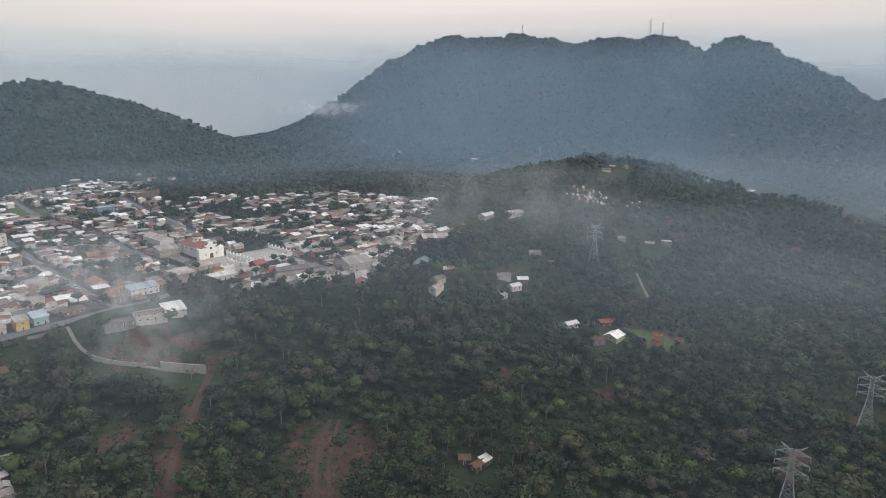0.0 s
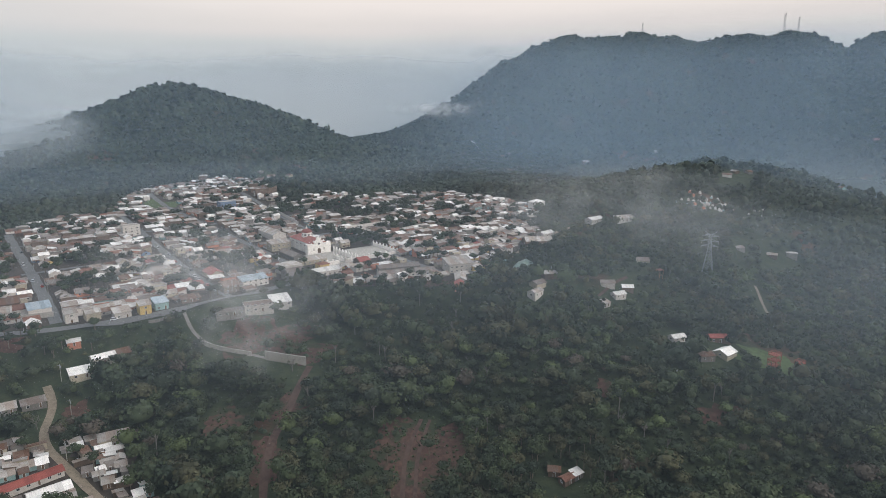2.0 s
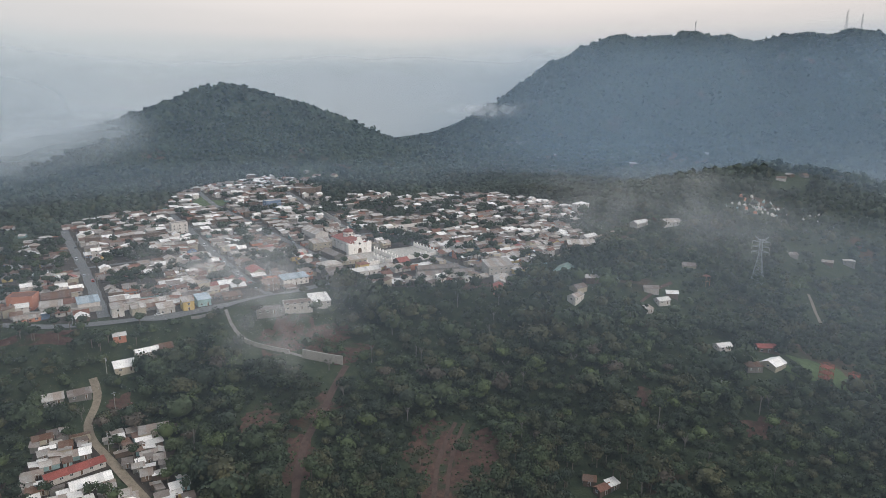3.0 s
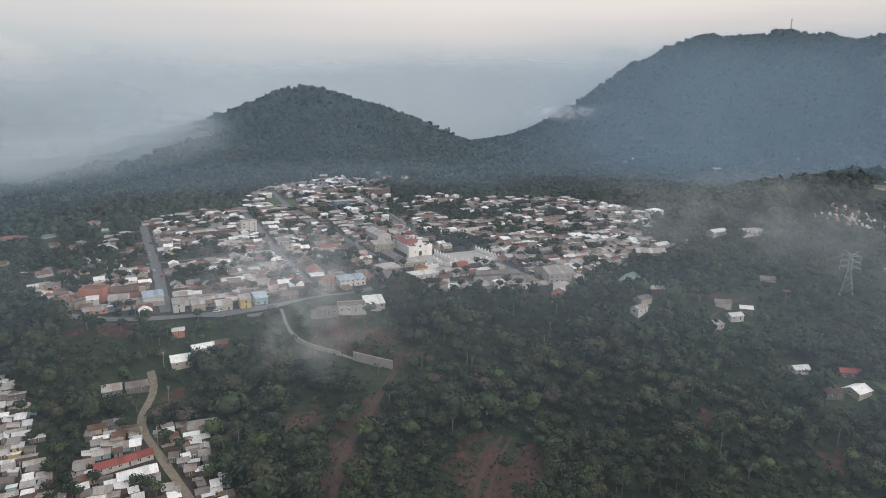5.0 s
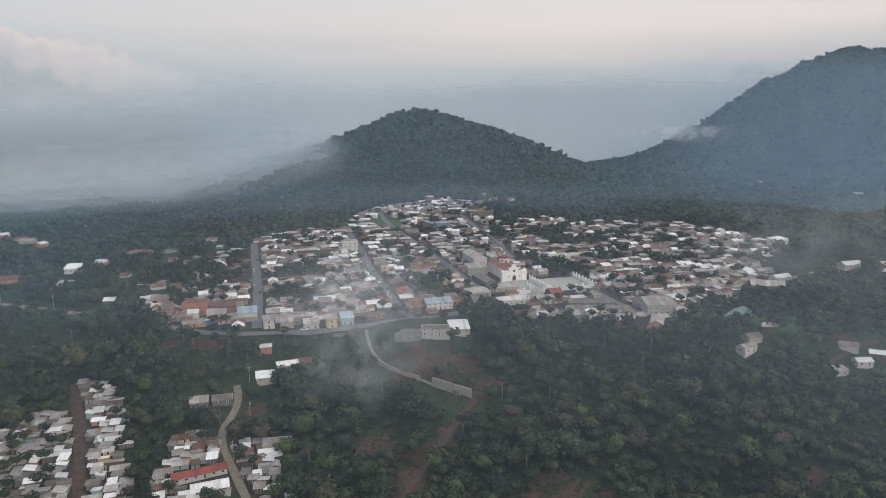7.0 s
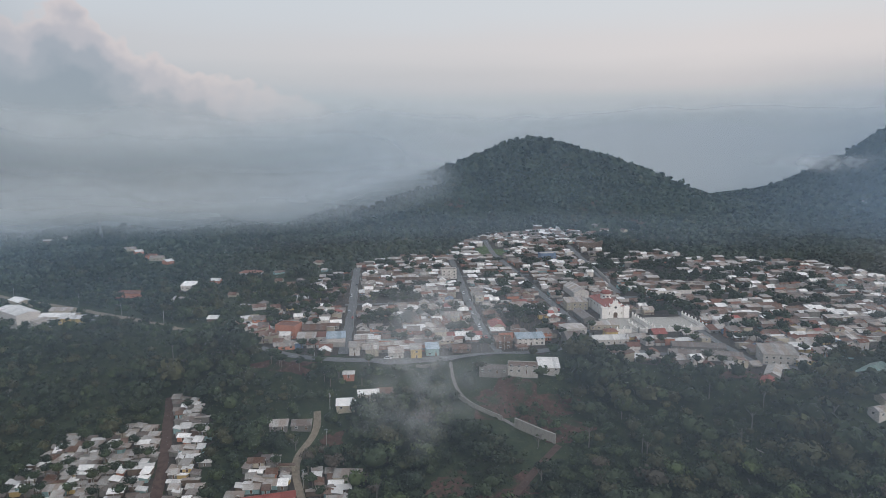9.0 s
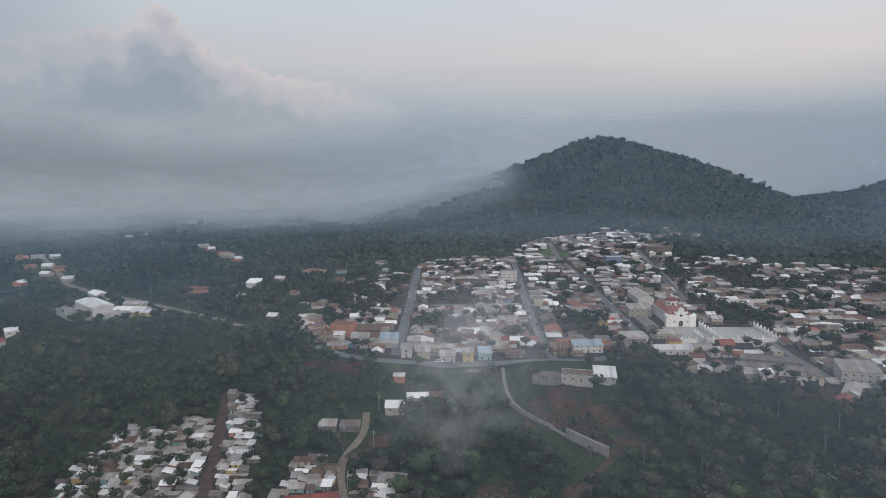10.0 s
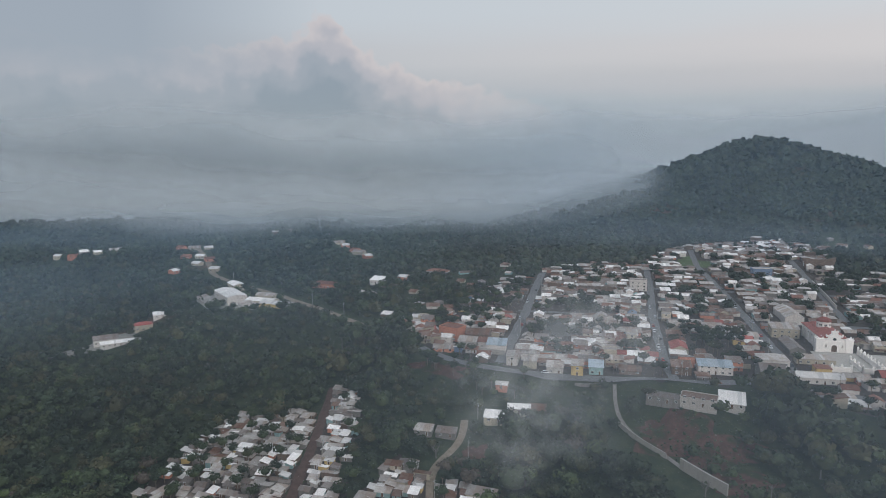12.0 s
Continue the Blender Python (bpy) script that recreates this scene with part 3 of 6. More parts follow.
def house(name, w, d, h, kind, wall, roof, label, floors=1, detail=True, rise=None, category="house", porch=""):
    """A house with its long side along x, its front at -y, standing on z = 0 with footings below."""
    top = new(name)
    tagged(top, label, category)
    m, r = Mesh(), Mesh()
    o, th = 0.4, 0.12
    rise = rise if rise is not None else (0.23 * d if kind == "gable" else 0.19 * d)
    x0, x1, e = -w / 2 - o, w / 2 + o, d / 2 + o
    if kind == "gable":
        m.prism([(-d / 2, -2.5), (d / 2, -2.5), (d / 2, h), (0, h + rise - 0.05), (-d / 2, h)], -w / 2, w / 2)
        m.v = [(y, -x, z) for x, y, z in m.v]
        k = rise / (d / 2)
        for s in (-1, 1):
            sheets(r, x0, x1, (s * e, h - o * k + th), (0.0, h + rise + th), th)
        r.box(x0, x1, -0.16, 0.16, h + rise + th * 0.5, h + rise + th + 0.08)
    elif kind == "shed":
        m.prism([(d / 2, -2.5), (-d / 2, -2.5), (-d / 2, h + rise), (d / 2, h)], -w / 2, w / 2)
        m.v = [(y, -x, z) for x, y, z in m.v]
        k = rise / d
        sheets(r, x0, x1, (-e, h - o * k + th), (e, h + rise + o * k + th), th)
    elif kind == "hip":
        m.box(-w / 2, w / 2, -d / 2, d / 2, -2.5, h)
        e, t = [(-w / 2 - o, -d / 2 - o), (w / 2 + o, -d / 2 - o), (w / 2 + o, d / 2 + o), (-w / 2 - o, d / 2 + o)], max(0.3, (w - d) / 2)
        r.add([(x, y, h) for x, y in e] + [(x, y, h + 0.14) for x, y in e] + [(-t, 0, h + rise + 0.14), (t, 0, h + rise + 0.14)],
              [(3, 2, 1, 0), (0, 1, 5, 4), (1, 2, 6, 5), (2, 3, 7, 6), (3, 0, 4, 7), (4, 5, 9, 8), (5, 6, 9), (6, 7, 8, 9), (7, 4, 8)])
    else:      # flat, with a parapet
        m.box(-w / 2, w / 2, -d / 2, d / 2, -2.5, h)
        for x0, x1, y0, y1 in ((-w / 2, w / 2, -d / 2, -d / 2 + 0.2), (-w / 2, w / 2, d / 2 - 0.2, d / 2), (-w / 2, -w / 2 + 0.2, -d / 2 + 0.2, d / 2 - 0.2), (w / 2 - 0.2, w / 2, -d / 2 + 0.2, d / 2 - 0.2)):
            m.box(x0, x1, y0, y1, h, h + 0.5)
        r.box(-w / 2 + 0.2, w / 2 - 0.2, -d / 2 + 0.2, d / 2 - 0.2, h + 0.004, h + 0.1)
    part("wall", m, WALLS.get(wall, CONCRETE), top)
    part("roof", r, ROOFS.get(roof, CONCRETE), top)
    if detail:
        n = max(1, int(w // 3.6))
        for f in range(floors):
            base = f * 2.8
            for k in range(n):
                x = (k + 0.5) * w / n - w / 2
                if f == 0 and k == n // 2:
                    ob = part("door", DOOR_MESH, DOOR, top)
                    ob.location = (x, -d / 2, 0.05)
                else:
                    ob = part("window", WINDOW, GLASS, top)
                    ob.location = (x, -d / 2, base + 1.0)
        if detail != "plain":
            ob = part("window", WINDOW, GLASS, top)
            ob.matrix_basis = pose(-w / 2, 0, (floors - 1) * 2.8 + 1.0, 0, 0, -90)
    if porch:
        z, reach = min(h, 2.6) - 0.25, 1.9
        part("porch_roof", Mesh().add([(-w / 2, -d / 2 - reach, z - 0.35), (w / 2, -d / 2 - reach, z - 0.35), (w / 2, -d / 2, z), (-w / 2, -d / 2, z)] + [(-w / 2, -d / 2 - reach, z - 0.27), (w / 2, -d / 2 - reach, z - 0.27), (w / 2, -d / 2, z + 0.08), (-w / 2, -d / 2, z + 0.08)],
             [(3, 2, 1, 0), (4, 5, 6, 7), (0, 1, 5, 4), (1, 2, 6, 5), (2, 3, 7, 6), (3, 0, 4, 7)]), ROOFS[porch], top)
        for s in (-1, 1):
            part("porch_post", POST, BARK, top).location = (s * (w / 2 - 0.2), -d / 2 - reach + 0.15, z - 0.36)
    return top


# ---- models of the common houses; each is then copied about the town ----
WORDS = {"white": "white", "cream": "cream", "grey": "bare grey block", "brown": "brown earth-plastered", "pink": "salmon", "teal": "turquoise", "yellow": "yellow",
         "blue": "blue", "lilac": "pale beige"}
ROOF_WORDS = {"zinc": "dull zinc sheet", "white": "bright white sheet", "grey": "dark grey sheet", "rust": "rusty brown sheet", "red": "red sheet", "green": "pale green sheet",
              "tile": "clay tile", "blue": "pale blue sheet"}


KIND = {"zinc": "tin_roofed_house", "tile": "tile_roofed_house", "rust": "tin_roofed_house"}


def model(w, d, h, kind, wall, roof, floors=1, detail=True, name="", where="", porch=""):
    name = name or KIND.get(roof, "house")
    label = f"{'two-storey ' if floors > 1 else ''}{WORDS[wall]} {name.split('_')[-1]} with {ROOF_WORDS.get(roof, 'flat grey')} roof{where}"
    return house(name, w, d, h, kind, wall, roof, label, floors, detail, porch=porch)


rng = random.Random(7)
TOWN_MODELS, FAR_MODELS, SHACKS, HAMLET = [], [], [], []
WIDE = {}      # the frontage of each model, in units of the plan
MIX_WALL = ["white"] * 5 + ["cream"] * 3 + ["grey"] * 6 + ["lilac"] * 3 + ["brown"] * 4 + ["pink"] * 3 + ["yellow"] * 2 + ["teal", "blue"]
MIX_ROOF = ["zinc"] * 12 + ["white"] * 5 + ["grey"] * 8 + ["rust"] * 9 + ["tile"] * 3 + ["red"]


def stock(models, w, *spec, **more):
    ob = model(w, *spec, **more)
    WIDE[ob.name] = w / K
    models.append(ob)


for i in range(52):
    two = i % 9 == 0
    stock(TOWN_MODELS, rng.uniform(5.5, 9.0) if two else rng.choice([rng.uniform(4.6, 8), rng.uniform(6, 13)]), rng.uniform(5.2, 7.6), 4.7 if two else rng.uniform(1.9, 2.4), rng.choice(["gable", "gable", "gable", "shed", "shed", "shed", "hip"] + ["flat"] * two),
          rng.choice(MIX_WALL), rng.choice(MIX_ROOF), 2 if two else 1, porch=rng.choice(["", "", "zinc", "rust", "grey"]))
for i in range(32):
    stock(FAR_MODELS, rng.choice([rng.uniform(4.6, 8), rng.uniform(6, 12)]), rng.uniform(5.0, 7.4), rng.choice([1.8, 1.9, 2.0, 2.1, 2.2, 2.3, 4.5]), rng.choice(["gable", "gable", "shed", "shed", "hip"]), rng.choice(MIX_WALL), rng.choice(MIX_ROOF), 1, False)
for i in range(6):
    stock(HAMLET, rng.uniform(9, 15), rng.uniform(7, 10), rng.uniform(2.8, 3.6), rng.choice(["gable", "shed"]), rng.choice(["white", "cream", "white", "pink"]), ["white", "white", "zinc", "white", "tile", "white"][i], 1, "plain", where=" among trees")
for i in range(32):
    stock(SHACKS, rng.choice([rng.uniform(2.8, 4.6), rng.uniform(3.2, 6), rng.uniform(4.5, 8.0)]), rng.uniform(2.8, 4.8), rng.uniform(1.7, 2.3), rng.choice(["shed", "shed", "shed", "gable"]), rng.choice(["grey"] * 4 + ["brown"] * 5 + ["lilac", "cream", "pink", "yellow", "teal"]),
          rng.choice(["white"] * 14 + ["zinc"] * 10 + ["rust"] * 7 + ["grey"] * 5 + ["blue", "red"]), 1, "plain", ("shack", "tin_shack", "block_shack")[i % 3], " in the settlement")
TREE_SPOTS = []
TAKEN = []      # x, y, radius of what stands alone
USED = set()


def place(ob, x, y, turn, group="", dz=0.0, size=1.0):
    """Stands a model built in metres, or a copy of it, on the plan."""
    m = pose(x, y, hgt(x, y) + dz, 0, 0, turn)
    if ob.name in USED:
        ob = copy_thing(ob, m)
    else:
        USED.add(ob.name)
        ob.matrix_basis = m @ Matrix.Scale(size / K, 4)
    if group:
        ob["group"] = group
    return ob


def free(x, y, r):
    for a, b, c in TAKEN:
        if abs(x - a) < r + c and (x - a) ** 2 + (y - b) ** 2 < (r + c) ** 2:
            return False
    return True


TURN = math.degrees(math.atan2(U[1], U[0]))      # the town's grid

# ---- the church ----


def church():
    top = tagged(new("church"), "white colonial church with red roof, stepped gable and drum dome", "church")
    W, D, H = 16.0, 29.0, 7.6
    nave = Mesh().box(-W / 2 + 2.2, W / 2 - 2.2, 1.0, D, -1.5, H)
    for k in range(5):
        y = 5 + k * 5.5
        for s in (-1, 1):
            nave.box(s * (W / 2 - 2.2) - 0.5, s * (W / 2 - 2.2) + 0.5, y - 0.6, y + 0.6, -1.5, H - 1.2)
    part("nave", nave, CHURCH_WHITE, top)
    # front: stepped, curving gable
    half = [(W / 2, -1.5), (W / 2, 7.2), (W / 2 - 3.0, 7.2), (W / 2 - 3.0, 6.4)]
    for k in range(7):
        a = k / 6 * math.pi / 2
        half.append((W / 2 - 3.0 - 2.4 * math.sin(a), 6.4 + 1.9 * (1 - math.cos(a))))
    half += [(3.6, 8.3), (3.6, 9.1)]
    for k in range(1, 7):
        a = k / 6 * math.pi / 2
        half.append((3.6 - 2.3 * math.sin(a), 9.1 + 1.5 * (1 - math.cos(a))))
    half += [(1.3, 11.2), (0.0, 11.9)]
    outline = half + [(-x, z) for x, z in half[-2::-1]]
    part("facade", Mesh().prism(outline[::-1], 0.0, 1.0), CHURCH_WHITE, top)
    for s in (-1, 1):
        tower = Mesh()
        tower.box(s * (W / 2 - 1.5) - 1.65, s * (W / 2 - 1.5) + 1.65, -0.5, 2.6, -1.5, 6.9)
        tower.box(s * (W / 2 - 1.5) - 1.85, s * (W / 2 - 1.5) + 1.85, -0.7, 2.8, 6.9, 7.3)
        part("bell_turret", tower, CHURCH_WHITE, top)
        for dx in (-1.3, 1.3):
            for y in (-0.3, 2.4):
                x = s * (W / 2 - 1.5) + dx
                part("pinnacle", Mesh().box(x - 0.25, x + 0.25, y - 0.25, y + 0.25, 7.3, 8.0).tube((x, y, 8.0), (x, y, 8.7), 0.28, 0.02, 6), CHURCH_WHITE, top)
    for x, z in ((0, 11.9), (-3.6, 9.1), (3.6, 9.1), (-1.3, 11.0), (1.3, 11.0)):
        part("pinnacle", Mesh().tube((x, 0.5, z - 0.3), (x, 0.5, z + 0.45), 0.35, 0.3, 8).tube((x, 0.5, z + 0.45), (x, 0.5, z + 1.0), 0.3, 0.02, 8), CHURCH_WHITE, top)
    arch = [(1.25, 0)] + [(1.25 * math.cos(a), 2.6 + 1.25 * math.sin(a)) for a in [math.pi * k / 10 for k in range(11)]] + [(-1.25, 0)]
    part("portal", Mesh().prism(arch[::-1], -0.12, 0.1), DOOR, top, "dark arched wooden portal")
    rim = [(x * 1.3, z * 1.1) for x, z in arch] + [(x, z) for x, z in arch[::-1]]
    part("portal_surround", Mesh().prism(rim[::-1], -0.3, 0.05), CHURCH_WHITE, top)
    rose = [(0.8 * math.cos(2 * math.pi * k / 14), 7.1 + 0.8 * math.sin(2 * math.pi * k / 14)) for k in range(14)]
    part("round_window", Mesh().prism(rose, -0.04, 0.1), GLASS, top)
    for s in (-1, 1):
        for k in range(2):
            x = s * (3.6 + 2.0 * k)
            niche = [(x + 0.4, 2.2)] + [(x + 0.4 * math.cos(a), 3.6 + 0.4 * math.sin(a)) for a in [math.pi * j / 6 for j in range(7)]] + [(x - 0.4, 2.2)]
            part("niche", Mesh().prism(niche[::-1], -0.05, 0.1), WALLS["lilac"], top)
            part("pilaster", Mesh().box(x + s * 0.9 - 0.22, x + s * 0.9 + 0.22, -0.22, 0.05, -0.5, 5.8), CHURCH_WHITE, top)
        for k in range(4):
            y = 7.7 + 5.5 * k
            ob = part("window", WINDOW, GLASS, top)
            ob.matrix_basis = pose(s * (W / 2 - 2.2), y, 4.6, 0, 0, 90 * s)
    part("cornice", Mesh().box(-W / 2 + 0.6, W / 2 - 0.6, -0.25, 0.05, 5.7, 6.05), CHURCH_WHITE, top)
    roof = Mesh()
    x, o = W / 2 - 2.2 + 0.5, 0.5
    roof.add([(-x, 0.9, H), (x, 0.9, H), (x, D + o, H), (-x, D + o, H), (0, 0.9, H + 3.0), (0, D - 5, H + 3.0), (-x, 0.9, H - 0.2), (x, 0.9, H - 0.2), (x, D + o, H - 0.2), (-x, D + o, H - 0.2)],
             [(0, 4, 5, 3), (1, 2, 5, 4), (2, 3, 5), (0, 1, 4), (6, 9, 8, 7), (0, 3, 9, 6), (1, 7, 8, 2), (2, 8, 9, 3), (0, 6, 7, 1)])
    part("roof", roof, CHURCH_RED, top, "faded red roof")
    oct_ = [(3.2 * math.cos(math.pi / 8 + k * math.pi / 4), 16 + 3.2 * math.sin(math.pi / 8 + k * math.pi / 4)) for k in range(8)]
    part("drum", Mesh().prism(oct_, H, H + 5.4, "z"), CHURCH_WHITE, top)
    for k in range(8):
        a = k * 45
        ob = part("drum_window", WINDOW, GLASS, top)
        ob.matrix_basis = pose(2.96 * math.sin(radians(a)), 16 - 2.96 * math.cos(radians(a)), H + 3.0, 0, 0, a)
    cap, n = Mesh(), 16
    prof = [(3.5, 0), (3.1, 0.9), (2.3, 1.7), (1.3, 2.3), (0.6, 2.6)]
    pts = [(r * math.cos(2 * math.pi * k / n), 16 + r * math.sin(2 * math.pi * k / n), H + 5.4 + z) for r, z in prof for k in range(n)]
    cap.add(pts, [(j * n + k, j * n + (k + 1) % n, (j + 1) * n + (k + 1) % n, (j + 1) * n + k) for j in range(len(prof) - 1) for k in range(n)] + [tuple(range(n - 1, -1, -1))])
    part("dome", cap, CHURCH_RED, top, "low red dome")
    part("lantern", Mesh().tube((0, 16, H + 7.8), (0, 16, H + 9.0), 0.65, 0.6, 8).tube((0, 16, H + 9.0), (0, 16, H + 9.8), 0.7, 0.05, 8), CHURCH_WHITE, top)
    part("cross", Mesh().box(-0.08, 0.08, 15.92, 16.08, H + 9.6, H + 11.2).box(-0.45, 0.45, 15.93, 16.07, H + 10.4, H + 10.55), STEEL, top)
    return top


def grid_xy(a, b):
    """Metres across and along the streets from the church's front."""
    return (-20 + a * U[0] + b * V[0], 370 + a * U[1] + b * V[1])


CH = church()
CH_Z = hgt(*grid_xy(0, 10)) + 0.4
CH.matrix_basis = pose(*grid_xy(1.4, 0), CH_Z, 0, 0, TURN) @ Matrix.Diagonal((0.9, 0.92, 0.77, 1))
for b in (-2, 8, 18, 28):
    TAKEN.append((*grid_xy(0, b), 13))


def baluster_wall(a0, b0, a1, b1, z, tall=1.7, posts=True, label="white masonry wall with pillars round the church plaza"):
    (x0, y0), (x1, y1) = grid_xy(a0, b0), grid_xy(a1, b1)
    n = math.hypot(x1 - x0, y1 - y0)
    top = tagged(new("plaza_wall"), label, "wall", group="plaza walls")
    top.matrix_basis = pose(x0, y0, z, 0, 0, math.degrees(math.atan2(y1 - y0, x1 - x0)))
    part("wall", Mesh().box(0, n, -0.18, 0.18, -2.5, tall), CHURCH_WHITE, top)
    if posts:
        k = max(2, int(n / 3.4))
        me = Mesh().box(-0.32, 0.32, -0.32, 0.32, -2.5, tall + 0.7).box(-0.4, 0.4, -0.4, 0.4, tall + 0.7, tall + 0.85).tube((0, 0, tall + 0.85), (0, 0, tall + 1.5), 0.3, 0.03, 6).data("pillar", CHURCH_WHITE)
        for j in range(k + 1):
            part("pillar", me, CHURCH_WHITE, top).location = (n * j / k, 0, 0)


def terrace(a0, a1, b0, b1, label, name="church_plaza"):
    z = max([CH_Z - 0.25] + [hgt(*grid_xy(a0 + (a1 - a0) * i / 6, b0 + (b1 - b0) * j / 6)) + 0.35 for i in range(7) for j in range(7) if a0 > 0])
    m = Mesh().box(0, a1 - a0, 0, b1 - b0, -4.5, 0)
    ob = tagged(part(name, m, FLAGSTONE, None), label, "plaza", kind="structure")
    ob.matrix_basis = pose(*grid_xy(a0, b0), z, 0, 0, TURN)
    for k in range(5):
        for j in range(4):
            TAKEN.append((*grid_xy(a0 + (a1 - a0) * (k + 0.5) / 5, b0 + (b1 - b0) * (j + 0.5) / 4), 5.5))
    return z


terrace(-8, 10.2, -27, 0.0, "pale paved forecourt in front of the church")
Z1 = terrace(10.6, 37, -25, -2, "pale paved walled court beside the church forecourt")
Z0 = CH_Z - 0.25
for w in ((-8, -27, -1, -27), (3, -27, 37, -27), (10.4, -25, 10.4, -1), (37, -27, 37, -2), (3, -27, 3, -14)):
    baluster_wall(*w, Z1 if w[0] > 9 else Z0)
baluster_wall(48, -6, 54, -34, Z0, 2.6, False, "long plain white wall beside a lane")

